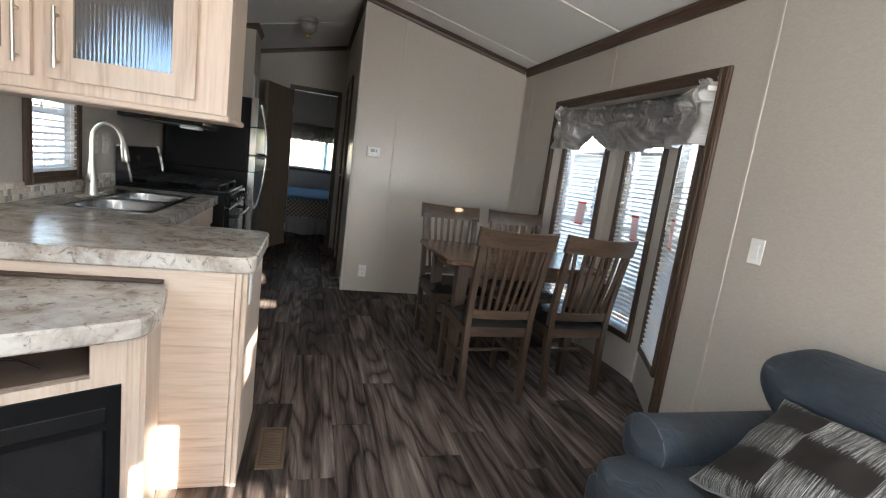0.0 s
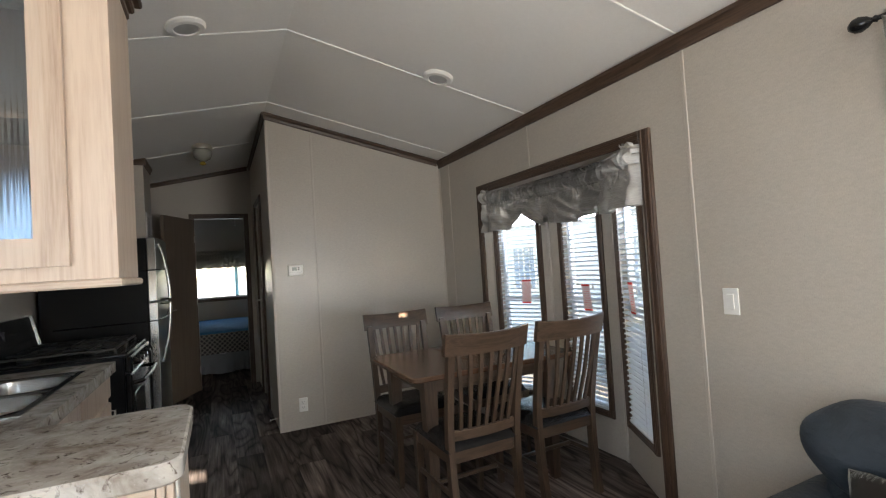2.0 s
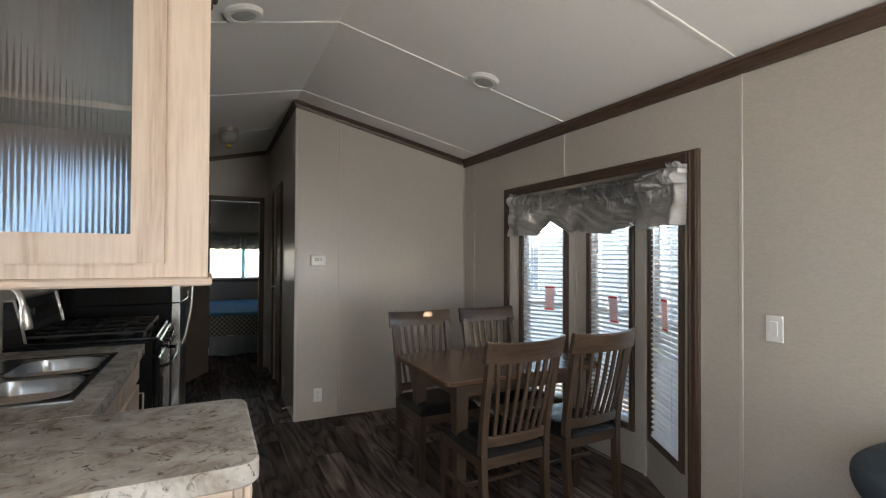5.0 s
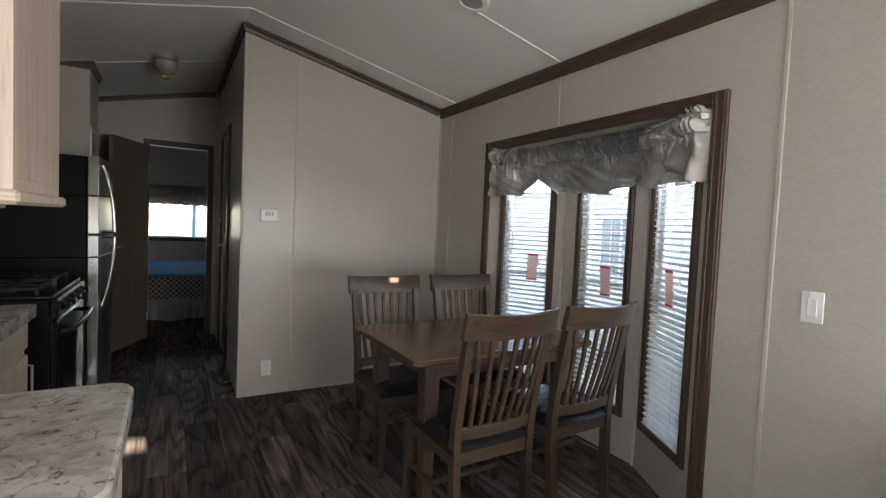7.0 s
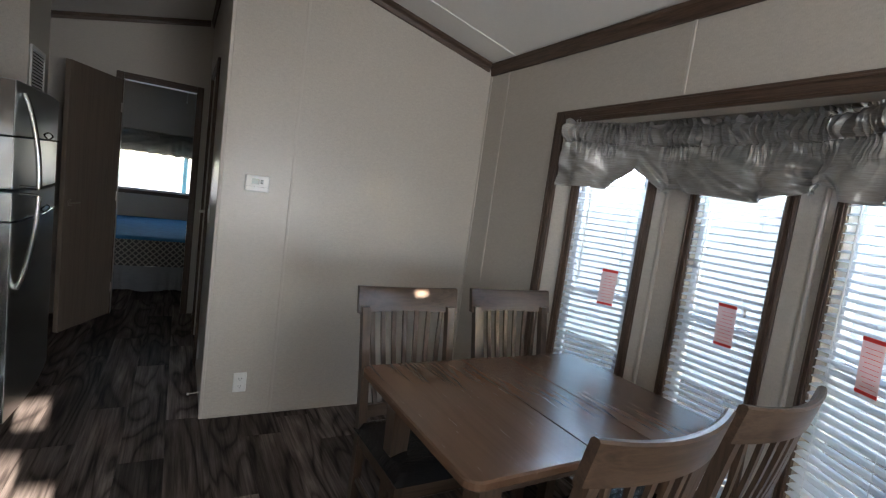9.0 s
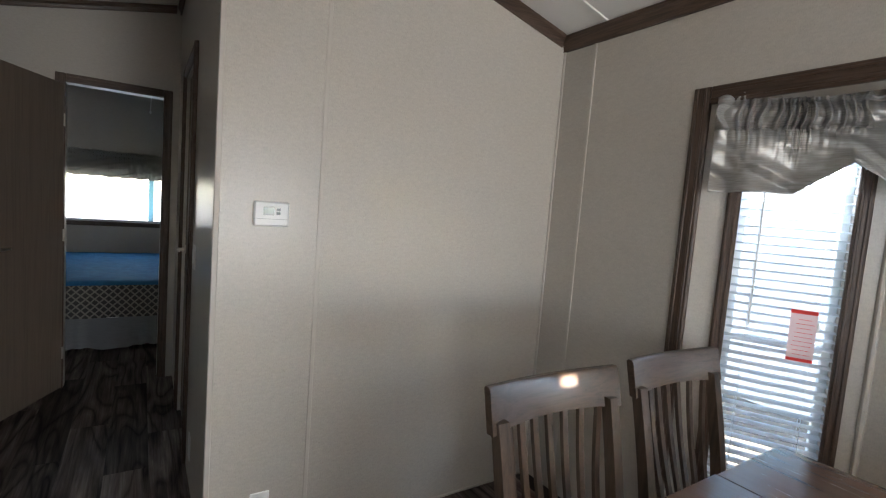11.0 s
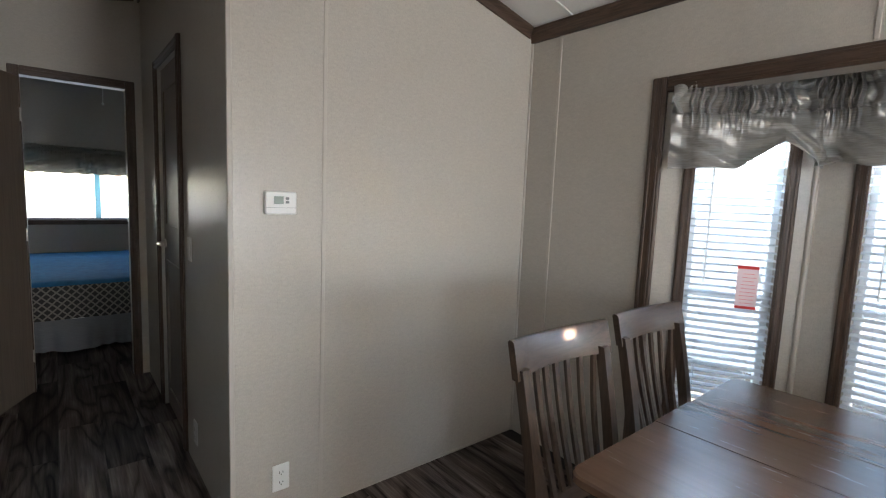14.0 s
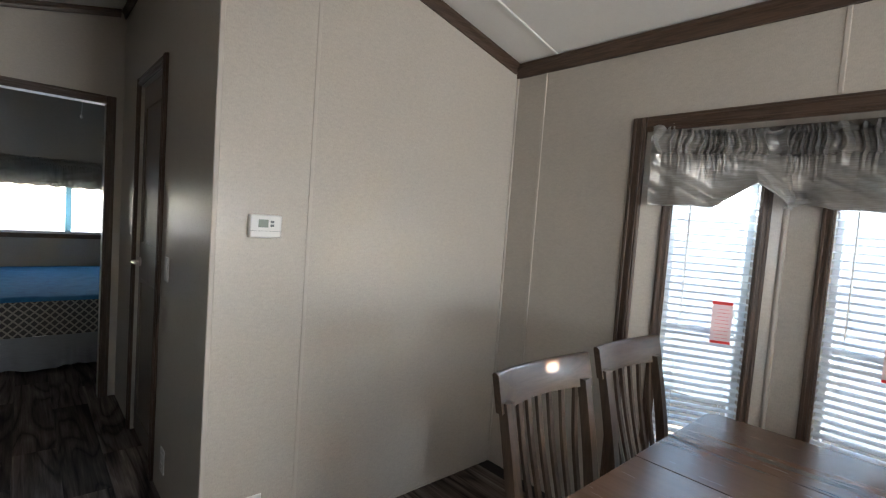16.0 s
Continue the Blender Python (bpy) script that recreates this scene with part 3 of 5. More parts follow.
def window(name, label, u0, u1, z0, z1, m, width=0.05, tilt=14, blind=True, mullion=True, thick=0.08, sash=SLATW):
    """A cased window with sash, pane and slatted blind in an opening; m gives (u, w outward, z)."""
    win = thing(name, label, "window", kind="structure")
    part("window_trim", one(casing, u0, u1, z0, z1, width, 0.016, m), TRIM, win, "dark walnut trim")
    part("window_trim", one(casing, u0, u1, z0, z1, width, 0.016, m, bars="level"), TRIM_H, win, "dark walnut trim")
    bm = bmesh.new()
    s = 0.026
    for a in ((u0, z0, u0 + s, z1), (u1 - s, z0, u1, z1)):
        box(bm, (a[0], 0.035, a[1]), (a[2], 0.075, a[3]), 0.003, m)
    for a in ((z0, z0 + s), (z1 - s, z1)):
        box(bm, (u0 + s, 0.036, a[0]), (u1 - s, 0.074, a[1]), 0.003, m)
    part("window_frame", bm, sash, win, "white sash frame")
    if mullion:
        zc = z0 + (z1 - z0) * 0.48
        part("window_rail", one(box, (u0 + s, 0.038, zc - 0.016), (u1 - s, 0.072, zc + 0.016), 0.003, m), sash, win, "white meeting rail")
    pane = part("pane", one(box, (u0 + s - 0.004, 0.055, z0 + s - 0.004), (u1 - s + 0.004, 0.059, z1 - s + 0.004), 0, m), GLASS, win)
    pane.visible_shadow = False
    if blind:
        part("headrail", one(box, (u0 + 0.004, -0.016, z1 - 0.036), (u1 - 0.004, 0.03, z1 - 0.004), 0.003, m), SLATW, win)
        blind_slats(win, u0 + 0.001, u1 - 0.001, z0 + 0.02, z1 - 0.035, m, 0.006, tilt)
        part("bottom_rail", one(box, (u0 + 0.006, -0.018, z0 + 0.004), (u1 - 0.006, 0.03, z0 + 0.018), 0.003, m), SLATW, win)
        for f in (0.2, 0.8):
            u = u0 + (u1 - u0) * f
            for w in (-0.0205, 0.0325):
                part("cord", one(tube, [(u, w, z0 + 0.01), (u, w, z1 - 0.01)], 0.0011, 5, m), SLATW, win)
        zt = z0 + 0.55 * (z1 - z0)
        part("lift_cord", one(tube, [(u0 + 0.055, -0.024, z1 - 0.04), (u0 + 0.057, -0.025, zt)], 0.0009, 5, m), SLATW, win)
        part("tassel", one(lathe, [(0.002, 0.0), (0.006, -0.012), (0.0055, -0.03), (0.002, -0.034)], 8, m @ Matrix.Translation((u0 + 0.057, -0.025, zt))), WHITE, win)
        part("tilt_wand", one(tube, [(u1 - 0.07, -0.024, z1 - 0.05), (u1 - 0.072, -0.026, z0 + 0.52 * (z1 - z0))], 0.003, 6, m), WHITE, win)
    return win


for k, (m, length, ga, gb) in enumerate(FACETS):
    window(f"window_{k + 1}", "tall narrow bay window with white slatted blind and warning tag", ga, gb, 0.29, 1.80, m, 0.045, tilt=(12, 10, 6)[k])
    # warning tag hanging in front of the blind
    zt, wd, ht = (1.155, 1.125, 1.16)[k], 0.078, 0.185
    uc = ga + (gb - ga) * (0.42, 0.36, 0.30)[k]
    tag = thing("warning_tag", "white paper warning tag printed in red", "tag", m @ pose(uc, -0.026, zt, (3, 5, -4)[k], 0, 0), "warning tags on the blinds")
    part("card", one(box, (-wd / 2, -0.001, -ht), (wd / 2, 0.0, 0), 0.0003), PAPER, tag)
    part("red_band", one(box, (-wd / 2, -0.0018, -0.015), (wd / 2, -0.0011, -0.002), 0.0002), RED, tag)
    part("red_band", one(box, (-wd / 2, -0.0018, -ht + 0.002), (wd / 2, -0.0011, -ht + 0.013), 0.0002), RED, tag)
    for r in range(9):
        wline = random.uniform(0.6, 0.92) * wd / 2
        part("text_line", one(box, (-wline, -0.0017, -0.036 - r * 0.0155), (wline * random.uniform(0.6, 1), -0.0011, -0.0345 - r * 0.0155), 0.0001), RED, tag)
    part("string", one(tube, [(0, 0.001, -0.003), (0.002, 0.001, 0.05)], 0.0007, 5), WHITE, tag)

window("window_4", "living room window with white blind and dark trim", *WIN2, RW, 0.062, tilt=20)
KM = Matrix(((0, -1, 0, LEFT), (1, 0, 0, 0), (0, 0, 1, 0), (0, 0, 0, 1)))
window("window_5", "small kitchen window with white blind over the sink", *KWIN, KM, 0.055, tilt=8)
BM = Matrix(((1, 0, 0, 0), (0, 1, 0, BED_END), (0, 0, 1, 0), (0, 0, 0, 1)))
window("window_6", "wide bedroom window with a raised blind", *BWIN, BM, 0.05, blind=False, mullion=False)
part("window_bar", one(box, (0.44, BED_END + 0.03, BWIN[2] + 0.02), (0.495, BED_END + 0.07, BWIN[3] - 0.02), 0.004), BARS, bpy.data.objects["window_6"])

# sky light through the openings
for m, length, ga, gb in FACETS:
    c, n = m @ Vector(((ga + gb) / 2, 0.14, 1.69)), m @ Vector(((ga + gb) / 2, -1.0, 1.0))
    sky_lamp("sky_bay", c, n, gb - ga, 0.2, 0.4, (0.78, 0.89, 1.0))
# added front and side fills in unseen openings: cool sky down, warm ground up
sky_lamp("sky_living", (RIGHT + 0.13, 0.69, 1.32), (0, 0.69, 0.6), 1.05, 0.9, 0.35, (0.78, 0.89, 1.0))
sky_lamp("cool_fill_front", (1.62, FRONT - 0.05, 0.98), (1.5, FRONT + 1.0, 0.1), 1.1, 1.25, 4.75, (0.70, 0.85, 1.0))
sky_lamp("warm_fill_front", (1.62, FRONT - 0.06, 0.98), (1.5, FRONT + 1.0, 3.1), 1.1, 1.25, 6.2, (1.0, 0.87, 0.70))
sky_lamp("cool_fill_side", (LEFT - 0.05, -0.25, 1.30), (LEFT + 1.0, -0.25, 0.45), 2.0, 1.45, 3.7, (0.66, 0.83, 1.0))
sky_lamp("warm_fill_side", (LEFT - 0.06, -0.25, 1.30), (LEFT + 1.0, -0.25, 2.9), 2.0, 1.45, 2.2, (1.0, 0.84, 0.64))
sky_lamp("sky_kitchen", (LEFT - 0.13, 3.18, 1.3), (1, 3.18, 1.2), 0.42, 0.6, 0.15, (0.9, 0.95, 1.0))
sky_lamp("sky_bedroom", (0.2, BED_END + 0.13, 1.24), (0.2, 7, 1.0), 1.25, 0.55, 0.15, (0.9, 0.95, 1.0))

# added opaque screens close the unseen openings; gaps are cut where sun patches need beams
SUN_SCREEN = plain("pale_sun_screen", (0.6, 0.6, 0.58), 0.8)


def gap(x, y, z, width, height):
    """Where a sunbeam to that place passes the front screen."""
    s = (y - FRONT + 0.122) / SUN_WAY.y
    u, v = x - SUN_WAY.x * s, z - SUN_WAY.z * s
    return (u - width / 2, u + width / 2, v - height / 2, v + height / 2)


GAPS = [gap(1.385, 3.80, 0.986, 0.05, 0.022), gap(-0.185, 5.08, 0.0, 0.13, 0.06), gap(-0.20, 4.5, 0.0, 0.15, 0.06), gap(-0.06, 4.28, 0.0, 0.2, 0.03),
        gap(0.055, 2.2, 0.42, 0.03, 0.16), gap(-0.193, 2.01, 0.10, 0.085, 0.29), gap(0.07, 1.87, 0.0, 0.045, 0.06), gap(0.145, 1.84, 0.0, 0.055, 0.065), gap(0.24, 1.83, 0.0, 0.05, 0.055)]
struct("blind_front", one(holed, FWIN[0] - 0.05, FWIN[1] + 0.05, FWIN[2] - 0.05, FWIN[3] + 0.05, FRONT - 0.125, FRONT - 0.12, GAPS), SUN_SCREEN, "added opaque screen behind the unseen front opening, with gaps for sunbeams", "blind")
struct("blind_side", one(holed, LOPEN[0] - 0.05, LOPEN[1] + 0.05, 0.0, LOPEN[3] + 0.05, LEFT - 0.125, LEFT - 0.12, [], YZ), SUN_SCREEN, "added opaque screen behind the unseen left opening", "blind")

# ---- outside ----
GRAVEL = plain("brown_gravel", (0.15, 0.128, 0.105), 0.9, var=0.3, scale=3)
SIDING = plain("white_vinyl_siding", (0.72, 0.74, 0.76), 0.6, var=0.04)
struct("ground", one(box, (-400, -400, -0.9), (400, 400, -0.8)), GRAVEL, "brown gravel lot round the trailers", "ground")

# ---- dining table ----
table = thing("dining_table", "stained oak dining table with clipped corners and leaf", "table", pose(1.557, 3.238, 0.007, 0, 0, 0.6))
TX, TY = 0.53, 0.378


def clipped(x0, x1, c0, c1):
    """One board of the top, its outer corners rounded."""
    return rounded(x0, -TY, x1, TY, [c0, c1, c1, c0], 5)


for x0, x1, c0, c1 in ((-TX, -0.0875, 0.045, 0), (-0.0865, 0.1465, 0, 0), (0.1475, TX, 0, 0.045)):
    part("tabletop", one(prism, clipped(x0, x1, c0, c1), 0.722, 0.75, 0.0015 if not (c0 or c1) else 0.005), FURN_Y, table, smooth=False)
for a, b in (((-0.42, -0.285), (0.42, -0.265)), ((-0.42, 0.265), (0.42, 0.285)), ((-0.42, -0.264), (-0.40, 0.264)), ((0.40, -0.264), (0.42, 0.264))):
    part("apron", one(box, (*a, 0.635), (*b, 0.7215), 0.003), FURN_H, table)
for sx in (-1, 1):
    for sy in (-1, 1):
        bm = bmesh.new()
        m = Matrix.Translation((sx * 0.40, sy * 0.265, -0.007))
        lathe(bm, [(0.030, 0), (0.034, 0.02), (0.040, 0.3), (0.05, 0.6), (0.053, 0.7205)], 4, m @ Matrix.Rotation(radians(45), 4, "Z"))
        part("leg", bm, FURN_V, table)


# ---- chairs ----
def chair(m, cushion=True):
    """Back at y = 0, seat towards +y, 0.44 wide, 1.0 high."""
    ch = thing("dining_chair", "stained oak slat-back dining chair with black vinyl seat", "chair", m, "chairs round the table")
    H = 0.992

    def lean(z):
        return -0.0 if z < 0.45 else -0.10 * ((z - 0.45) / 0.55) ** 1.35

    def bowx(x):
        return -0.05 * (1 - (x / 0.225) ** 2)
    # back posts run from the floor to the top rail
    for s in (-1, 1):
        def post(u, v, s=s):
            z = v * (H - 0.07)
            a = 2 * math.pi * u
            wx, wy = 0.017, 0.022
            cx = (1 if math.cos(a) > 0 else -1) * min(1, abs(math.cos(a)) * 1.42)
            cy = (1 if math.sin(a) > 0 else -1) * min(1, abs(math.sin(a)) * 1.42)
            splay = 0.018 * (v - 0.4)
            foot = -0.03 * max(0, 1 - z / 0.4) ** 2
            return (s * (0.19 + splay) + wx * cx, lean(z) + foot + wy * cy * (1 - 0.25 * v), z)
        bm = bmesh.new()
        sheet(bm, post, 8, 18)
        bmesh.ops.remove_doubles(bm, verts=bm.verts, dist=0.0004)
        bmesh.ops.holes_fill(bm, edges=bm.edges)
        part("back_post", bm, FURN_V, ch, smooth=True)

    def rail(z0, z1, wide, th, bow):
        bm = bmesh.new()
        n = 14
        rings = []
        for i in range(n + 1):
            x = -wide + 2 * wide * i / n
            y = bow * (1 - (x / wide) ** 2)
            rise = -0.012 * (1 - (x / wide) ** 2) * (z1 > 0.8)
            ring = []
            for q, p in ((z0, -th), (z0, th), (z1 - 0.006 + rise, th), (z1 + rise, th * 0.5), (z1 + rise, -th * 0.5), (z1 - 0.006 + rise, -th)):
                ring.append(bm.verts.new((x, lean(q) + y + p, q)))
            rings.append(ring)
        for a, b in zip(rings, rings[1:]):
            for k in range(6):
                bm.faces.new([a[k], a[(k + 1) % 6], b[(k + 1) % 6], b[k]])
        bm.faces.new(rings[0][::-1])
        bm.faces.new(rings[-1])
        return bm
    part("top_rail", rail(H - 0.097, H + 0.012, 0.234, 0.012, -0.045), FURN_H, ch, smooth=True)
    part("lower_rail", rail(0.475, 0.525, 0.178, 0.010, -0.018), FURN_H, ch, smooth=True)
    # slats fan out slightly towards the top
    for k in range(7):
        f = (k - 3) / 3
        bm = bmesh.new()
        n = 10
        rings = []
        for i in range(n + 1):
            v = i / n
            z = 0.52 + v * (H - 0.1 - 0.515)
            x = f * (0.135 + 0.03 * v)
            bow = (-0.018 + (-0.045 + 0.018) * v) * (1 - (x / 0.2) ** 2) - 0.012 * math.sin(math.pi * v)
            rings.append([bm.verts.new((x + a, lean(z) + bow + b, z)) for a, b in ((-0.0095, -0.006), (0.0095, -0.006), (0.0095, 0.006), (-0.0095, 0.006))])
        for a, b in zip(rings, rings[1:]):
            for j in range(4):
                bm.faces.new([a[j], a[(j + 1) % 4], b[(j + 1) % 4], b[j]])
        bm.faces.new(rings[0][::-1])
        bm.faces.new(rings[-1])
        part("slat", bm, FURN_V, ch)
    for s in (-1, 1):
        bm = bmesh.new()
        lathe(bm, [(0.019, 0), (0.022, 0.1), (0.029, 0.40), (0.029, 0.425)], 4, Matrix.Translation((s * 0.19, 0.385, 0)) @ Matrix.Rotation(radians(45), 4, "Z"))
        part("front_leg", bm, FURN_V, ch)
        part("side_apron", one(box, (s * 0.19 - 0.01, 0.02, 0.365), (s * 0.19 + 0.01, 0.37, 0.425), 0.003), FURN_H, ch)
        part("stretcher", one(box, (s * 0.187 - 0.008, -0.005, 0.20), (s * 0.187 + 0.008, 0.372, 0.225), 0.003), FURN_H, ch)
    part("front_apron", one(box, (-0.172, 0.376, 0.365), (0.172, 0.396, 0.425), 0.003), FURN_H, ch)
    part("back_apron", one(box, (-0.172, -0.01, 0.365), (0.172, 0.01, 0.425), 0.003), FURN_H, ch)
    part("cross_stretcher", one(box, (-0.18, 0.17, 0.203), (0.18, 0.19, 0.222), 0.003), FURN_H, ch)

    def pad(u, v):
        # a domed cushion, closed by its rim
        x, y = (u - 0.5) * 2, (v - 0.5) * 2
        e = max(abs(x), abs(y))
        z = 0.055 * (1 - e ** 4) ** 0.5 if e < 1 else 0.0
        k = 0.003 * math.sin(17 * x + 3 * y) * math.sin(11 * y) * (1 - e)
        return (x * (0.205 + 0.012 * (1 - v)), 0.195 + y * 0.215, 0.426 + z + k)
    bm = bmesh.new()
    sheet(bm, pad, 16, 16)
    part("seat", bm, VINYL, ch, "black vinyl padded seat", smooth=True)
    part("seat_board", one(box, (-0.2, -0.012, 0.4255), (0.2, 0.405, 0.432), 0.002), BLACK, ch)
    return ch


ch1 = chair(pose(1.331, 2.70, 0, 0, 0, 2))
copy_thing(ch1, pose(1.862, 2.726, 0, 0, 0, 3))
copy_thing(ch1, pose(1.305, 3.75, 0, 0, 0, 180))
copy_thing(ch1, pose(1.863, 3.762, 0, 0, 0, 179))

# ---- peninsula and sink run ----
pen = thing("peninsula_cabinet", "pale hickory peninsula cabinet with plain end panel", "cabinet")
part("body", one(box, (-0.98, 2.035, 0.0), (0.032, 2.55, 0.8215), 0.002), CAB_V, pen)
part("back_panel", one(box, (-1.02, 2.012, 0.0), (0.012, 2.034, 0.8215), 0.002), CAB_H, pen, "pale panel with level grain")
part("corner_stile", one(box, (0.014, 2.008, 0.0), (0.034, 2.0345, 0.8215), 0.003), CAB_V, pen)
part("end_panel", one(box, (0.033, 2.03, 0.0), (0.052, 2.556, 0.8215), 0.002), CAB_V, pen)
part("corner_post", one(box, (0.036, 2.006, 0.0), (0.054, 2.029, 0.8215), 0.003), CAB_V, pen)
sinkbase = thing("sink_cabinet", "pale hickory base cabinet under the sink", "cabinet")
part("body", one(box, (-1.02, 2.56, 0.0), (-0.425, 3.94, 0.8215), 0.002), CAB_V, sinkbase)
for y0, y1 in ((2.66, 3.26), (3.29, 3.90)):
    d = part("door", one(box, (-0.4245, y0, 0.10), (-0.405, y1, 0.66), 0.004), CAB_V, sinkbase)
    part("handle", one(tube, [(-0.404, y1 - 0.05, 0.48), (-0.38, y1 - 0.05, 0.48), (-0.38, y1 - 0.05, 0.62), (-0.404, y1 - 0.05, 0.62)], 0.005, 8), NICKEL, d)
    part("drawer", one(box, (-0.4245, y0, 0.69), (-0.405, y1, 0.82), 0.004), CAB_V, sinkbase)

SX0, SX1, SY0, SY1 = -0.93, -0.475, 2.80, 3.70
worktop = thing("worktop", "mottled grey-brown granite laminate worktop with rounded corner", "worktop")
top_edge = rounded(-1.025, 1.985, 0.075, 2.60, [0, 0.06, 0.06, 0], 8)
part("peninsula_top", one(prism, top_edge, 0.823, 0.88, 0.007), COUNTER, worktop, smooth=True)
bm = bmesh.new()
ring_slab(bm, [(-1.025, 2.602), (-0.385, 2.602), (-0.385, 3.95), (-1.025, 3.95)],
          [(SX0 + 0.02, SY0 + 0.02), (SX1 - 0.02, SY0 + 0.02), (SX1 - 0.02, SY1 - 0.02), (SX0 + 0.02, SY1 - 0.02)], 0.823, 0.88)
part("sink_run_top", bm, COUNTER, worktop)

# sink with two bowls
sink = thing("sink", "stainless steel double-bowl drop-in sink", "sink")


def sink_rim(bm):
    holes = [(SX0 + 0.085, SY0 + 0.035, SX1 - 0.03, (SY0 + SY1) / 2 - 0.02), (SX0 + 0.085, (SY0 + SY1) / 2 + 0.02, SX1 - 0.03, SY1 - 0.035)]
    ys = [SY0, holes[0][1], holes[0][3], holes[1][1], holes[1][3], SY1]
    box(bm, (SX0, SY0, 0.8785), (holes[0][0], SY1, 0.885), 0.002)
    box(bm, (holes[0][2], SY0, 0.8785), (SX1, SY1, 0.885), 0.002)
    for a, b in ((0, 1), (2, 3), (4, 5)):
        box(bm, (holes[0][0], ys[a], 0.8785), (holes[0][2], ys[b], 0.885), 0.002)
    return holes


bm = bmesh.new()
bowls = sink_rim(bm)
part("rim", bm, STEEL, sink)
for x0, y0, x1, y1 in bowls:
    bm = bmesh.new()
    rings = []
    for z, ins in ((0.8845, -0.002), (0.878, 0.004), (0.76, 0.012), (0.735, 0.03), (0.728, 0.08)):
        rings.append([bm.verts.new((*p, z)) for p in rounded(x0 + ins, y0 + ins, x1 - ins, y1 - ins, 0.11, 8)])
    for a, b in zip(rings, rings[1:]):
        for k in range(len(a)):
            bm.faces.new([a[k], a[(k + 1) % len(a)], b[(k + 1) % len(a)], b[k]])
    bm.faces.new(rings[-1])
    bowl = part("bowl", bm, BOWL, sink, smooth=True)
    part("drain", one(lathe, [(0.04, 0.7285), (0.04, 0.731), (0.03, 0.7315)], 20, Matrix.Translation(((x0 + x1) / 2, (y0 + y1) / 2, 0))), NICKEL, bowl)
faucet = thing("faucet", "brushed nickel gooseneck pull-down faucet", "faucet", pose(-0.888, 3.25, 0.885, 0, 0, -8))
part("base", one(lathe, [(0.032, 0), (0.031, 0.01), (0.027, 0.03), (0.021, 0.11), (0.0165, 0.15), (0.0135, 0.19)], 20), NICKEL, faucet, smooth=True)
arc = [(0, 0, 0.11), (0, 0, 0.30)] + [(0.075 - 0.075 * math.cos(radians(a)), 0, 0.30 + 0.09 * math.sin(radians(a))) for a in range(15, 166, 15)] + [(0.152, 0, 0.30)]
part("neck", one(tube, arc, 0.0115, 12), NICKEL, faucet, smooth=True)
part("spray_head", one(lathe, [(0.013, 0.0), (0.017, -0.02), (0.021, -0.09), (0.017, -0.10)], 16, Matrix.Translation((0.154, 0, 0.30)) @ pose(0, 0, 0, 0, -8, 0)), NICKEL, faucet, smooth=True)
part("lever", one(tube, [(0, -0.018, 0.075), (0.0, -0.045, 0.085), (0.02, -0.095, 0.11)], [0.009, 0.008, 0.006], 8), NICKEL, faucet, smooth=True)
part("deck_plate", one(prism, rounded(-0.03, -0.12, 0.03, 0.12, 0.03), 0.0, 0.006, 0.002), NICKEL, faucet)

# mosaic splash strip
TILES = [plain("tile_" + n, c, 0.25, var=0.06, bump=0.0) for n, c in (("cream", (0.62, 0.57, 0.49)), ("grey", (0.3, 0.28, 0.26)), ("sand", (0.5, 0.43, 0.35)))]
splash = thing("backsplash", "cream and grey mosaic tile strip above the worktop", "backsplash", kind="structure")
part("grout", one(box, (LEFT, 2.05, 0.88), (LEFT + 0.004, 3.95, 0.965), 0.001), plain("grout", (0.55, 0.52, 0.47), 0.8), splash)
tile_mesh = {}
for row in range(3):
    y = 2.06 + row * 0.017
    while y < 3.93:
        wd = random.choice((0.024, 0.05, 0.05))
        mt = random.choice(TILES[:2] if wd < 0.03 else TILES[::2])
        key = (wd, mt.name)
        if key not in tile_mesh:
            tile_mesh[key] = ready("tile", one(box, (0, -wd / 2 + 0.001, -0.0125), (0.006, wd / 2 - 0.001, 0.0125), 0.0015), mt)
        piece("tile", tile_mesh[key], splash, Matrix.Translation((LEFT + 0.0025, y + wd / 2, 0.896 + row * 0.027)))
        y += wd + 0.002

# ---- fireplace cabinet ----
fire = thing("fireplace_cabinet", "pale hickory corner cabinet with electric fireplace and niche", "cabinet")
FU = Vector((-0.87, -0.49, 0)).normalized()
FW = Vector((FU.y, -FU.x, 0))
FO = Vector((-0.19, 1.69, 0))
if FW.y > 0:
    FW = -FW
FM = Matrix(((FU.x, FW.x, 0, FO.x), (FU.y, FW.y, 0, FO.y), (0, 0, 1, 0), (0, 0, 0, 1)))  # u along the front, w out of it
part("top", one(prism, [(-1.02, 2.008), (-1.02, 1.14), (-0.40, 1.515), (-0.20, 1.622), (-0.165, 1.65), (-0.152, 1.69), (-0.153, 1.80), (-0.195, 2.008)], 0.717, 0.772, 0.007), COUNTER, fire, "granite laminate top")
part("side_panel", one(prism, [(-0.185, 1.705), (-0.167, 1.708), (-0.212, 2.009), (-0.23, 2.009)], 0.0, 0.716, 0.001), CAB_V, fire)
part("back_strip", one(box, (-1.02, 1.992, 0.7725), (-0.205, 2.0075, 0.787), 0.003), TRIM_H, fire, "dark wooden back strip")
bm = bmesh.new()
FL = 0.92
holed(bm, -0.013, FL, 0.0, 0.716, -0.018, 0.0, [(0.10, 0.45, 0.608, 0.702), (0.48, FL - 0.06, 0.608, 0.702), (0.03, FL - 0.03, 0.05, 0.578)], FM)
part("face_frame", bm, CAB_V, fire)
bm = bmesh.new()
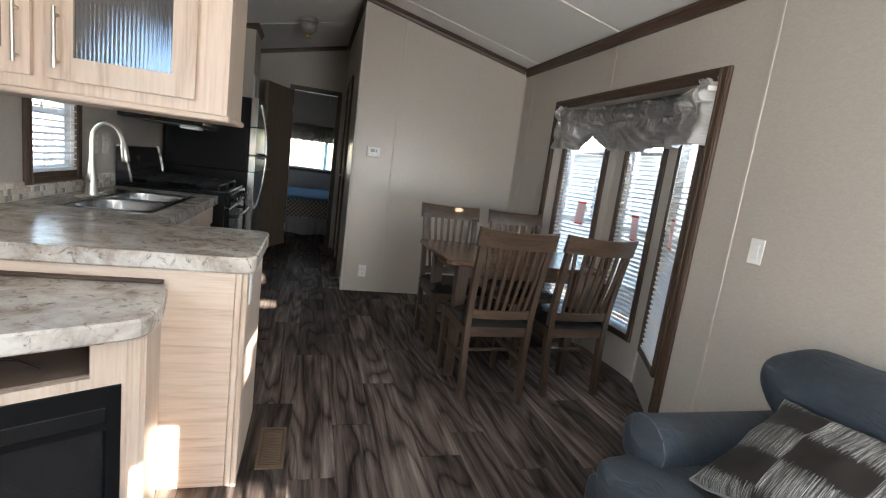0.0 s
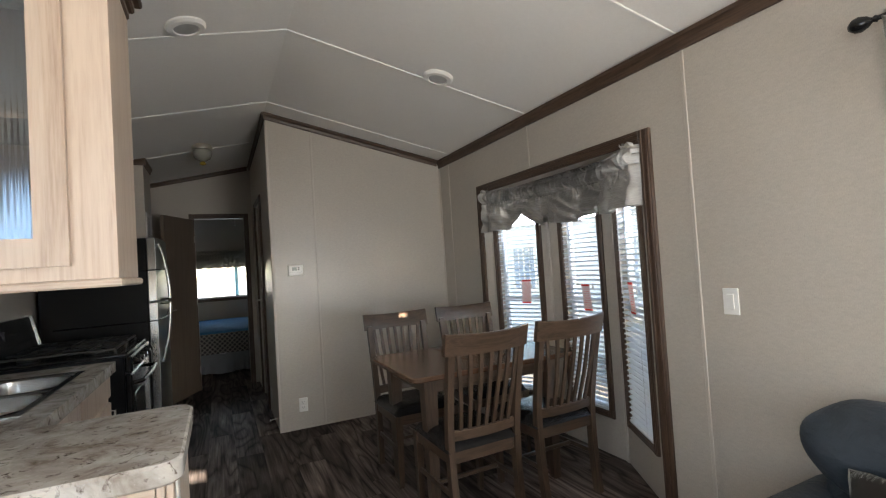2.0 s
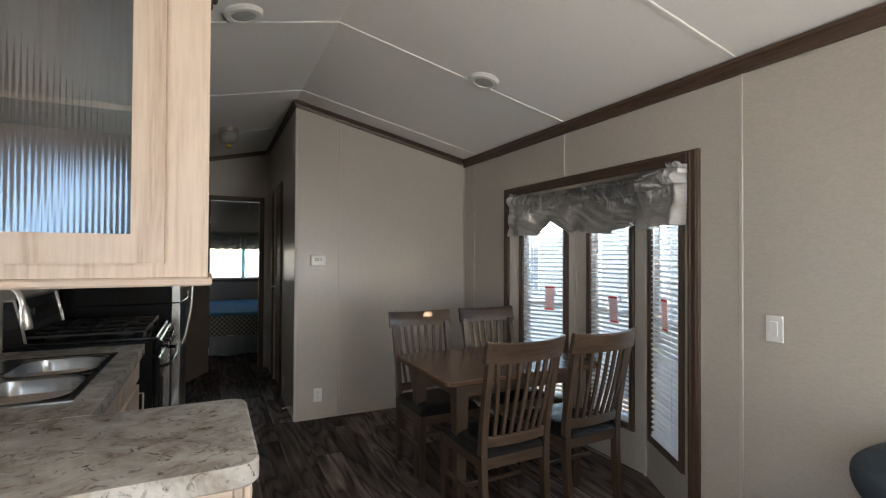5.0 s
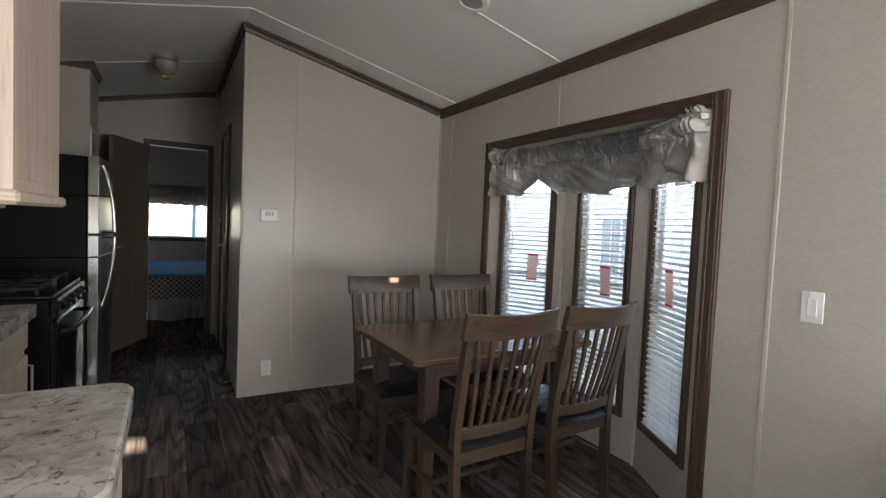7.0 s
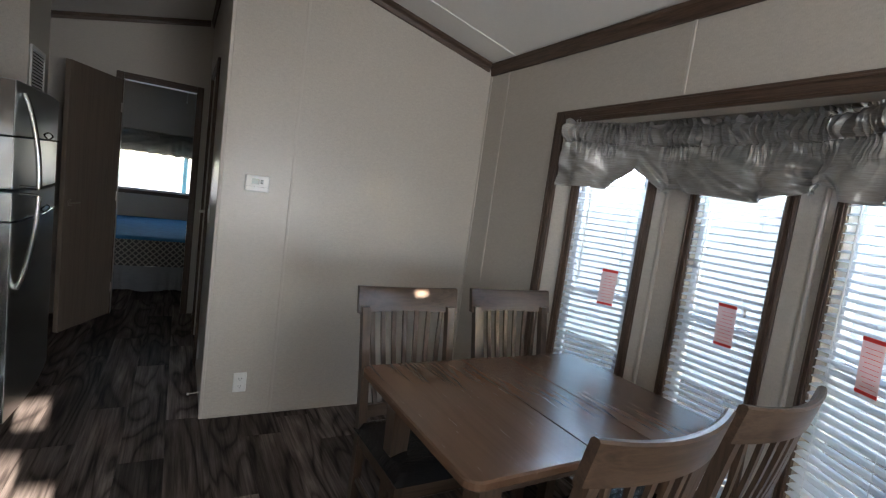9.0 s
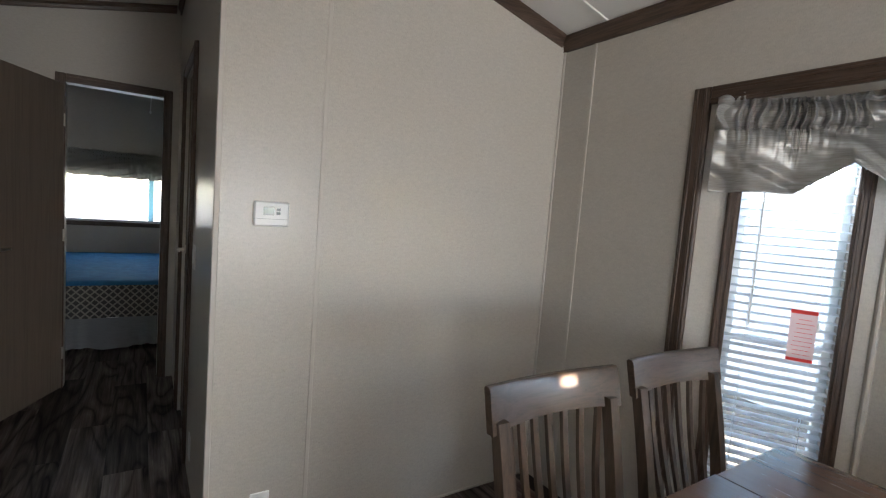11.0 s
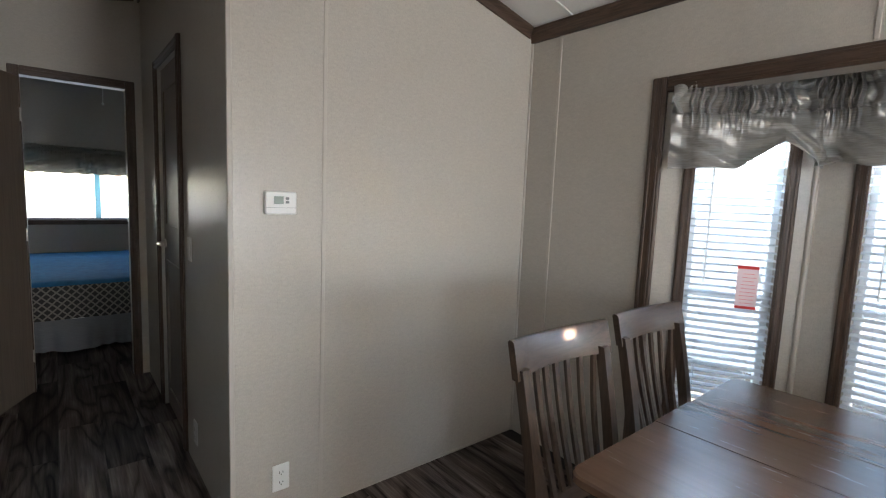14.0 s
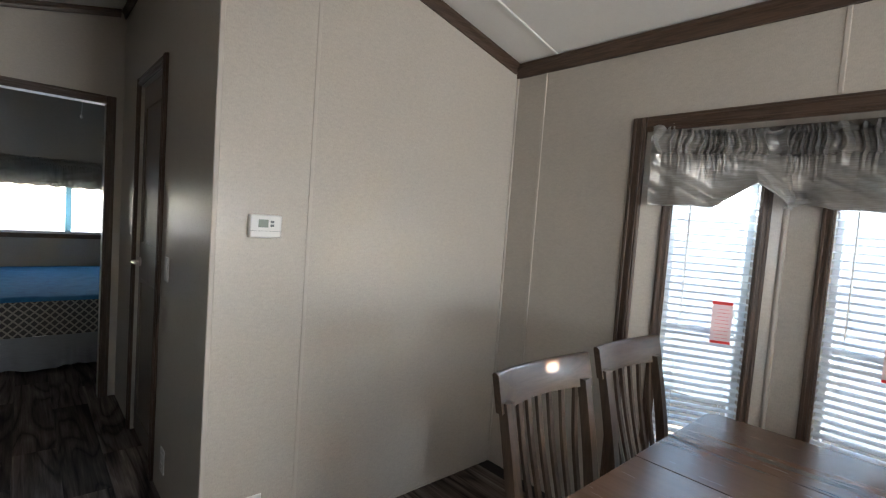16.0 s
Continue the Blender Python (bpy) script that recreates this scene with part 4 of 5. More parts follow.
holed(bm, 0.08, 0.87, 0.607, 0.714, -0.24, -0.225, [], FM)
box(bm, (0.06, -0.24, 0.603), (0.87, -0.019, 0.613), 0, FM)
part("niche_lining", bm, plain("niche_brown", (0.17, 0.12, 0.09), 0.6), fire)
ins = thing("electric_fireplace", "black electric fireplace insert with glass front", "fireplace")
bm = bmesh.new()
holed(bm, 0.031, FL - 0.031, 0.051, 0.577, -0.03, 0.006, [(0.065, FL - 0.065, 0.08, 0.455)], FM)
part("frame", bm, BLACK_M, ins)
part("glass", one(box, (0.064, -0.024, 0.079), (FL - 0.064, -0.018, 0.456), 0, FM), plain("smoked_glass", (0.012, 0.012, 0.013), 0.06, bump=0.0), ins, "smoked glass front")
part("vent_slot", one(box, (0.066, 0.0065, 0.477), (FL - 0.066, 0.011, 0.522), 0.003, FM), BLACK, ins)
part("firebox", one(box, (0.06, -0.2, 0.06), (FL - 0.06, -0.031, 0.57), 0, FM), BLACK_M, ins)
cable = thing("cable", "thin dark cable lying in the niche", "cable")
part("lead", one(tube, [(0.19 + 0.22 * k / 10, -0.10 - 0.03 * math.sin(k * 0.5), 0.618 + 0.03 * (1 - (k / 5 - 1) ** 2)) for k in range(11)], 0.003, 6, FM), BLACK, cable)


# ---- hanging cabinets ----
REED = reeded("reeded_glass")


def door_glazed(parent, x0, x1, z0, z1, y, handle_x):
    """A framed door facing -y with a reeded pane."""
    s = 0.068
    d = part("door", one(holed, x0, x1, z0, z1, y - 0.02, y - 0.001, [(x0 + s, x1 - s, z0 + s, z1 - s)]), CAB_V, parent)
    bm = bmesh.new()
    n = int((x1 - x0 - 2 * s) / 0.0035)
    sheet(bm, lambda u, v: (x0 + s - 0.003 + u * (x1 - x0 - 2 * s + 0.006), y - 0.010 + 0.00032 * math.cos(u * n / 3.2 * 2 * math.pi), z0 + s - 0.003 + v * (z1 - z0 - 2 * s + 0.006)), n, 1)
    p = part("pane", bm, REED, d, "reeded glass pane", smooth=True)
    p.visible_shadow = False
    part("handle", one(tube, [(handle_x, y - 0.02, z0 + 0.05), (handle_x, y - 0.045, z0 + 0.05), (handle_x, y - 0.045, z0 + 0.03), (handle_x, y - 0.045, z0 + 0.20), (handle_x, y - 0.045, z0 + 0.18), (handle_x, y - 0.02, z0 + 0.18)], 0.0055, 8), NICKEL, d)
    return d


up = thing("hanging_cabinet", "pale hickory hanging cabinet with reeded glass doors", "cabinet")
UX, UY0, UY1, UZ0, UZ1 = -0.052, 2.072, 2.39, 1.345, 2.175
for name, lo, hi in (("bottom_panel", (LEFT + 0.002, UY0, UZ0), (UX, UY1, UZ0 + 0.018)), ("top_panel", (LEFT + 0.002, UY0, UZ1 - 0.018), (UX, UY1, UZ1)),
                     ("end_panel", (UX - 0.018, UY0, UZ0 + 0.018), (UX, UY1, UZ1 - 0.018)), ("end_panel", (LEFT + 0.002, UY0, UZ0 + 0.018), (LEFT + 0.02, UY1, UZ1 - 0.018)),
                     ("shelf", (LEFT + 0.02, UY0 + 0.02, 1.75), (UX - 0.02, UY1 - 0.02, 1.765))):
    part(name, one(box, lo, hi, 0.0008), CAB_V, up)
bm = bmesh.new()
holed(bm, LEFT + 0.002, UX + 0.002, UZ0, UZ1, UY0 - 0.019, UY0, [(-0.53, -0.16, UZ0 + 0.05, UZ1 - 0.05), (-0.97, -0.6, UZ0 + 0.05, UZ1 - 0.05)])
part("face_frame", bm, CAB_V, up)
door_glazed(up, -0.545, -0.145, UZ0 + 0.035, UZ1 - 0.03, UY0 - 0.019, -0.515)
door_glazed(up, -0.985, -0.585, UZ0 + 0.035, UZ1 - 0.03, UY0 - 0.019, -0.615)
part("back", one(box, (LEFT + 0.02, UY1 - 0.008, UZ0 + 0.018), (UX - 0.018, UY1, UZ1 - 0.018)), CAB_V, up)
part("light_rail", one(box, (LEFT + 0.004, UY0 - 0.03, UZ0 - 0.022), (UX + 0.012, UY1 + 0.002, UZ0 - 0.001), 0.005), CAB_H, up, "darker lower moulding")
bm = bmesh.new()
for k, (o, z0, z1) in enumerate(((0.006, 0.001, 0.03), (0.02, 0.03, 0.06), (0.04, 0.06, 0.085))):
    box(bm, (LEFT + 0.004, UY0 - 0.019 - o, UZ1 + z0), (UX + o, UY1 + o, UZ1 + z1), 0.006)
part("crown", bm, TRIM_H, up, "dark walnut crown")

# uppers over the range and a hood
for y0, y1, z0 in ((3.62, 3.96, 1.44), (3.97, 4.73, 1.44), (4.74, 5.745, 1.74)):
    w = thing("wall_cabinet", "pale hickory wall cabinet with dark crown over the range", "cabinet", group="wall cabinets")
    part("body", one(box, (LEFT + 0.002, y0, z0), (-0.72, y1 - 0.003, 2.17), 0.002), CAB_V, w)
    half = (y0 + y1) / 2
    for a, b in (((y0, y1),) if y1 - y0 < 0.5 else ((y0, half), (half, y1))):
        d = part("door", one(box, (-0.7195, a + 0.015, z0 + 0.02), (-0.70, b - 0.018, 2.14), 0.004), CAB_V, w)
        part("panel", one(box, (-0.6995, a + 0.075, z0 + 0.08), (-0.697, b - 0.075, 2.08), 0.001), CAB_V, d)
    part("crown", one(box, (LEFT + 0.002, y0, 2.171), (-0.675, y1 - 0.002, 2.25), 0.012), TRIM_H, w)
hood = thing("range_hood", "black range hood with pale lamp cover under the wall cabinet", "hood")
part("body", one(prism, [(LEFT + 0.003, 3.98), (-0.56, 3.98), (-0.52, 4.02), (-0.52, 4.68), (-0.56, 4.72), (LEFT + 0.003, 4.72)], 1.345, 1.438, 0.006), BLACK, hood)
part("front_strip", one(box, (-0.5198, 4.03, 1.352), (-0.515, 4.67, 1.375), 0.002), STEEL, hood)
part("underside", one(box, (LEFT + 0.02, 4.0, 1.337), (-0.55, 4.7, 1.344), 0.002), GREYP, hood)
part("lamp_cover", one(box, (-0.66, 4.0, 1.315), (-0.54, 4.16, 1.3365), 0.006), WHITE, hood)

# ---- range ----
stove = thing("gas_range", "black gas range with grates and steel trimmed oven door", "stove")
part("body", one(box, (LEFT + 0.005, 3.965, 0.02), (-0.345, 4.725, 0.895), 0.004), BLACK_M, stove)
part("cooktop", one(box, (LEFT + 0.005, 3.962, 0.896), (-0.325, 4.728, 0.915), 0.006), BLACK, stove)
part("front_panel", one(box, (-0.344, 3.967, 0.80), (-0.305, 4.723, 0.8955), 0.008), BLACK, stove)
for k in range(5):
    kn = part("knob", one(lathe, [(0.021, 0), (0.021, 0.006), (0.017, 0.01), (0.016, 0.028), (0.012, 0.031)], 16, pose(-0.305, 4.06 + k * 0.145, 0.852, 0, 90, 0)), BLACK, stove, smooth=True)
    part("knob_mark", one(box, (-0.2735, 4.058 + k * 0.145, 0.853), (-0.2725, 4.062 + k * 0.145, 0.866)), WHITE, kn)
od = part("oven_door", one(box, (-0.3445, 3.972, 0.24), (-0.31, 4.718, 0.79), 0.008), BLACK, stove)
part("oven_glass", one(box, (-0.3095, 4.07, 0.33), (-0.3075, 4.62, 0.66), 0.002), plain("oven_glass", (0.01, 0.01, 0.011), 0.05, bump=0.0), od)
part("oven_handle", one(tube, [(-0.31, 4.02, 0.73), (-0.262, 4.04, 0.735), (-0.25, 4.345, 0.738), (-0.262, 4.65, 0.735), (-0.31, 4.67, 0.73)], 0.012, 10), BLACK, od, smooth=True)
dr = part("drawer", one(box, (-0.3445, 3.972, 0.06), (-0.312, 4.718, 0.23), 0.008), BLACK, stove)
part("drawer_handle", one(tube, [(-0.312, 4.08, 0.18), (-0.275, 4.1, 0.18), (-0.268, 4.345, 0.178), (-0.275, 4.59, 0.18), (-0.312, 4.61, 0.18)], 0.010, 8), BLACK, dr, smooth=True)
bm = bmesh.new()
prism(bm, [(LEFT + 0.006, 0.0), (LEFT + 0.10, 0.0), (LEFT + 0.085, 0.08), (LEFT + 0.05, 0.23), (LEFT + 0.006, 0.23)], 0, 0.74, 0.006, Matrix(((1, 0, 0, 0), (0, 0, 1, 3.975), (0, 1, 0, 0.915), (0, 0, 0, 1))))
con = part("console", bm, BLACK, stove, "black back console")
for y in (3.966, 4.7155):
    part("end_cap", one(prism, [(LEFT + 0.007, 0.0), (LEFT + 0.106, 0.0), (LEFT + 0.091, 0.083), (LEFT + 0.055, 0.236), (LEFT + 0.007, 0.236)], 0, 0.0085, 0.001, Matrix(((1, 0, 0, 0), (0, 0, 1, y), (0, 1, 0, 0.9155), (0, 0, 0, 1)))), BLACK, con, "black end cap")
    part("end_trim", one(prism, [(LEFT + 0.094, 0.0), (LEFT + 0.108, 0.0), (LEFT + 0.093, 0.084), (LEFT + 0.056, 0.238), (LEFT + 0.007, 0.238), (LEFT + 0.007, 0.226), (LEFT + 0.046, 0.226), (LEFT + 0.079, 0.082)], 0, 0.0105, 0.001, Matrix(((1, 0, 0, 0), (0, 0, 1, y - 0.001), (0, 1, 0, 0.9155), (0, 0, 0, 1)))), STEEL, con, "steel edge trim")
part("display", one(box, (LEFT + 0.065, 4.2, 1.03), (LEFT + 0.078, 4.5, 1.09), 0.003, Matrix.Translation((0, 0, 0))), BLACK, con)
for i, bx in enumerate((-0.84, -0.52)):
    for j, by in enumerate((4.15, 4.54)):
        part("burner", one(lathe, [(0.05, 0.9152), (0.05, 0.925), (0.035, 0.93), (0.034, 0.938), (0.01, 0.94)], 20, Matrix.Translation((bx, by, 0))), IRON, stove, smooth=True)
for by in (4.15, 4.54):
    bm = bmesh.new()
    for x in (-0.965, -0.84, -0.68, -0.52, -0.39):
        box(bm, (x - 0.006, by - 0.17, 0.94), (x + 0.006, by + 0.17, 0.953), 0.002)
    for y in (by - 0.165, by, by + 0.165):
        box(bm, (-0.97, y - 0.006, 0.9395), (-0.385, y + 0.006, 0.9525), 0.002)
    for x in (-0.965, -0.39):
        for y in (by - 0.165, by + 0.165):
            box(bm, (x - 0.007, y - 0.007, 0.9152), (x + 0.007, y + 0.007, 0.942), 0.001)
    part("grate", bm, IRON, stove)

# ---- refrigerator ----
fr = thing("refrigerator", "black refrigerator with polished steel doors and bowed handles", "refrigerator")
FY0, FY1, FT = 4.872, 5.72, 1.67
part("body", one(box, (-0.98, FY0, 0.03), (-0.315, FY1, FT - 0.005), 0.006), BLACK_M, fr)
part("plinth", one(box, (-0.95, FY0 + 0.01, 0.0), (-0.31, FY1 - 0.01, 0.0295), 0.002), BLACK, fr)
for z0, z1, hz in ((0.05, 1.165, (0.70, 1.155)), (1.178, FT, (1.19, 1.62))):
    bm = bmesh.new()
    prism(bm, [(-0.31, FY0), (-0.255, FY0)] + [(-0.255 + 0.022 * math.sin(math.pi * k / 8), FY0 + (FY1 - FY0) * k / 8) for k in range(1, 8)] + [(-0.255, FY1), (-0.31, FY1)], z0, z1, 0.005)
    d = part("door", bm, FRIDGE_FACE, fr, "polished steel door", smooth=True)
    part("door_edge", one(box, (-0.309, FY0 - 0.0025, z0 + 0.004), (-0.258, FY0 - 0.0002, z1 - 0.004), 0.0008), STEEL, d, "bright steel door edge")
    # the two handles together make one long bow, widest where the doors meet
    pts = []
    for k in range(13):
        v = k / 12
        reach = v if z0 < 1 else 1 - v
        pts.append((-0.243 + 0.066 * math.sin(math.pi / 2 * reach) ** 0.75, FY0 + 0.075, hz[0] + (hz[1] - hz[0]) * v))
    end = pts[-1] if z0 < 1 else pts[0]
    part("handle_foot", one(tube, [(end[0], end[1], end[2]), (-0.246, end[1], end[2])], 0.010, 10), STEEL, d)
    part("handle", one(tube, pts, 0.012, 10), STEEL, d, smooth=True)

# ---- furnace closet beyond the refrigerator ----
struct("wall_closet", one(box, (LEFT, 5.76, 0.0), (-0.415, 6.25, ceil_z(-0.415) - 0.001), 0.0), WALL, "taupe closet wall beside the hallway", "wall")
crowned((LEFT, 5.76, ceil_z(-0.415) - 0.002), (-0.39, 5.76, ceil_z(-0.415) - 0.002), (0, -1, 0), h=0.06, d=0.026)
crowned((-0.415, 5.735, ceil_z(-0.415) + 0.003), (-0.415, 6.25, ceil_z(-0.415) + 0.003), (1, 0, 0), h=0.06, d=0.026)
vent = thing("wall_vent", "white slatted return-air grille on the closet wall", "vent")
part("frame", one(holed, 5.80, 6.12, 1.70, 1.98, -0.4148, -0.405, [(5.82, 6.10, 1.72, 1.96)], YZ), WHITE, vent)
# dark sheet in place of the shade between the louvres
part("backing", one(box, (-0.4146, 5.82, 1.72), (-0.412, 6.10, 1.96)), DARKP, vent)
for k in range(12):
    part("louvre", one(box, (-0.412, 5.82, 1.727 + k * 0.02), (-0.405, 6.10, 1.737 + k * 0.02), 0.001), WHITE, vent)

# ---- doors of the hall ----
HM = Matrix(((1, 0, 0, 0), (0, 1, 0, BACK), (0, 0, 1, 0), (0, 0, 0, 1)))
struct("trim_bedroom_door", one(casing, BDOOR[0], BDOOR[1], 0, BDOOR[2], 0.055, 0.016, HM, False), TRIM, "dark walnut bedroom door casing", "trim")
struct("trim_bedroom_door", one(casing, BDOOR[0], BDOOR[1], 0, BDOOR[2], 0.055, 0.016, HM, False, bars="level"), TRIM_H, "dark walnut bedroom door casing", "trim")
leaf = thing("door_1", "open flat brown bedroom door leaf", "door", pose(BDOOR[0] - 0.005, BACK - 0.022, 0, 0, 0, 180 + 65), kind="structure")
part("leaf", one(box, (0.0, -0.035, 0.012), (0.615, 0.0, 2.03), 0.002), DOORWOOD, leaf)


def lever(parent, m):
    part("rose", one(lathe, [(0.026, 0), (0.026, 0.006), (0.012, 0.010), (0.010, 0.045), (0.004, 0.046)], 18, m), NICKEL, parent, smooth=True)
    part("lever", one(tube, [(0, 0, 0.04), (0.03, 0, 0.045), (0.10, 0, 0.042)], [0.009, 0.008, 0.006], 8, m), NICKEL, parent, smooth=True)


lever(leaf, Matrix.Translation((0.555, 0.0, 1.0)) @ pose(0, 0, 0, -90, 0, 180))
lever(leaf, Matrix.Translation((0.555, -0.035, 1.0)) @ pose(0, 0, 0, 90, 0, 180))
for z in (0.25, 1.05, 1.8):
    part("hinge", one(tube, [(0.0, 0.004, z - 0.04), (0.0, 0.004, z + 0.04)], 0.006, 8), NICKEL, leaf)
LH = Matrix(((0, 1, 0, RIDGE_X + 0.003), (1, 0, 0, 0), (0, 0, 1, 0), (0, 0, 0, 1)))
struct("trim_bath_door", one(casing, BATH[0], BATH[1], 0, BATH[3], 0.05, 0.014, LH, False), TRIM, "dark walnut bathroom door casing", "trim")
struct("trim_bath_door", one(casing, BATH[0], BATH[1], 0, BATH[3], 0.05, 0.014, LH, False, bars="level"), TRIM_H, "dark walnut bathroom door casing", "trim")
bd = thing("door_2", "closed flat brown bathroom door", "door", kind="structure")
part("leaf", one(box, (RIDGE_X + 0.02, BATH[0] + 0.004, 0.012), (RIDGE_X + 0.055, BATH[1] - 0.004, BATH[3] - 0.004), 0.002), DOORWOOD, bd)
for y0, y1, z0, z1 in ((5.78, 6.25, 1.15, 1.96), (5.78, 6.25, 0.12, 0.95)):
    part("panel_moulding", one(holed, y0, y1, z0, z1, RIDGE_X + 0.013, RIDGE_X + 0.0202, [(y0 + 0.02, y1 - 0.02, z0 + 0.02, z1 - 0.02)], YZ), DOORWOOD, bd)
lever(bd, Matrix.Translation((RIDGE_X + 0.02, BATH[1] - 0.05, 1.045)) @ Matrix(((0, 0, -1, 0), (-1, 0, 0, 0), (0, 1, 0, 0), (0, 0, 0, 1))))
stop = thing("door_stop", "thin metal door stop with a white tip", "door stop")
part("rod", one(tube, [(RIDGE_X + 0.003, 5.03, 0.07), (0.535, 5.03, 0.066)], 0.004, 8), NICKEL, stop)
part("tip", one(lathe, [(0.006, 0), (0.007, 0.004), (0.006, 0.012)], 10, pose(0.523, 5.03, 0.065, 0, 90, 0)), WHITE, stop)
part("plate", one(lathe, [(0.011, 0), (0.009, 0.004)], 12, pose(RIDGE_X + 0.003, 5.03, 0.07, 0, -90, 0)), NICKEL, stop)


# ---- switches, sockets, thermostat ----
def cover(name, label, m, kind):
    """A wall plate, 70 by 115 mm; z out of the wall, y up."""
    ob = thing(name, label, "switch" if kind == "switch" else "socket", m, "wall plates")
    part("plate", one(box, (-0.036, -0.058, 0.0002), (0.036, 0.058, 0.006), 0.003), WHITE, ob)
    if kind == "switch":
        part("rocker", one(box, (-0.016, -0.033, 0.0062), (0.016, 0.033, 0.0095), 0.002), WHITE, ob)
    else:
        for y in (-0.022, 0.022):
            o = part("outlet", one(prism, rounded(-0.017, y - 0.014, 0.017, y + 0.014, 0.006, 3), 0.0062, 0.008, 0.0005), WHITE, ob)
            for x, h in ((-0.007, 0.005), (0.007, 0.004)):
                part("slot", one(box, (x - 0.0014, y - h + 0.002, 0.0081), (x + 0.0014, y + h + 0.002, 0.0084)), DARKP, o)
            part("slot", one(lathe, [(0.0025, 0.0081), (0.0025, 0.0084)], 8, Matrix.Translation((0, y - 0.008, 0))), DARKP, o)
    part("screw", one(lathe, [(0.003, 0.006), (0.003, 0.0068)], 8), WHITE, ob)
    return ob


FACE_S = Matrix(((1, 0, 0, 0), (0, 0, -1, 0), (0, 1, 0, 0), (0, 0, 0, 1)))    # out towards -y
FACE_W = Matrix(((0, 0, -1, 0), (-1, 0, 0, 0), (0, 1, 0, 0), (0, 0, 0, 1)))   # out towards -x
FACE_E = Matrix(((0, 0, 1, 0), (1, 0, 0, 0), (0, 1, 0, 0), (0, 0, 0, 1)))     # out towards +x
cover("light_switch", "white rocker light switch beside the bay window", Matrix.Translation((RIGHT, 1.958, 1.083)) @ FACE_W, "switch")
cover("wall_socket", "white double socket low on the cross wall", Matrix.Translation((0.781, PART, 0.203)) @ FACE_S, "socket")
cover("light_switch", "white light switch in the hallway", Matrix.Translation((RIDGE_X + 0.003, 5.51, 1.097)) @ FACE_W, "switch")
cover("wall_socket", "white socket low in the hallway", Matrix.Translation((RIDGE_X + 0.003, 5.45, 0.19)) @ FACE_W, "socket")
cover("wall_socket", "white socket on the end of the peninsula", Matrix.Translation((0.0525, 2.085, 0.755)) @ FACE_E, "socket")
for y in (3.66, 3.80):
    cover("wall_socket", "white socket on the wall above the worktop", Matrix.Translation((LEFT, y, 1.15)) @ FACE_E, "socket")
th = thing("thermostat", "white digital thermostat on the cross wall", "thermostat", Matrix.Translation((0.774, PART, 1.348)) @ FACE_S)
part("body", one(box, (-0.062, -0.045, 0.0002), (0.062, 0.045, 0.024), 0.005), WHITE, th)
part("screen", one(box, (-0.03, -0.004, 0.0243), (0.008, 0.026, 0.0255), 0.001), plain("lcd_grey", (0.25, 0.29, 0.24), 0.25), th)
for y in (0.004, 0.018):
    part("button", one(box, (0.016, y - 0.005, 0.0243), (0.03, y + 0.005, 0.027), 0.001), GREYP, th)
part("seam", one(box, (-0.06, -0.0185, 0.0242), (0.06, -0.0175, 0.0246)), GREYP, th)

# floor register
reg = thing("floor_register", "bronze louvred floor heating register", "vent", pose(0.165, 2.25, 0))
part("frame", one(holed, -0.055, 0.055, 0, 0.005, -0.15, 0.15, []), BRASS, reg)
# dark sheet laid on the solid plate as shade between louvres
part("backing", one(box, (-0.042, -0.128, 0.0045), (0.042, 0.13, 0.0053)), DARKP, reg)
for k in range(22):
    part("louvre", one(box, (-0.04, -0.125 + k * 0.0115, 0.0052), (0.04, -0.119 + k * 0.0115, 0.0085), 0.001), BRASS, reg)

# ---- ceiling fittings ----
for x, y in ((1.478, 3.256), (0.083, 3.225)):
    s = 1 if x > RIDGE_X else -1
    sp = thing("ceiling_speaker", "round white ceiling speaker with grey grille", "speaker", Matrix.Translation((x, y, ceil_z(x))) @ Matrix.Rotation(math.atan(SLOPE) * s, 4, "Y"), "ceiling speakers")
    part("ring", one(lathe, [(0.095, -0.0005), (0.095, -0.010), (0.085, -0.022), (0.062, -0.024), (0.058, -0.012), (0.01, -0.011)], 36), WHITE, sp, smooth=True)
    part("grille", one(lathe, [(0.058, -0.0125), (0.056, -0.019), (0.03, -0.022), (0.002, -0.0225)], 30), GRILLE, sp, smooth=True)
lamp = thing("ceiling_lamp", "flush ceiling lamp with nickel base and glass bowl", "lamp", Matrix.Translation((0.09, 5.58, ceil_z(0.0))))
part("base", one(lathe, [(0.085, 0.015), (0.09, -0.01), (0.088, -0.03), (0.06, -0.035)], 32), NICKEL, lamp, smooth=True)
part("shade", one(lathe, [(0.08, -0.036), (0.085, -0.07), (0.07, -0.11), (0.035, -0.135), (0.002, -0.14)], 32), plain("frosted_glass", (0.26, 0.25, 0.22), 0.2), lamp, "frosted glass bowl", smooth=True)
part("finial", one(lathe, [(0.004, -0.139), (0.02, -0.145), (0.03, -0.165), (0.012, -0.175), (0.002, -0.176)], 16), plain("amber_glass", (0.5, 0.36, 0.06), 0.25), lamp, "amber finial", smooth=True)


# ---- soft things ----
def satin(name, a, b, rough=0.4):
    m = Mat(name, rough)
    v = m.coords((1, 1, 1))
    weave = m.noise(m.coords((16, 16, 330)), 1.0, 3, 0.7)
    n = m.noise(v, 8, 4)
    m.colour(m.mix(weave, m.mix(n, a, tuple(x * 0.8 for x in a)), b)).bump(weave, 0.25, 0.001).rough(n, rough - 0.1, rough + 0.15)
    m.b.inputs["Sheen Weight"].default_value = 0.08
    return m.m


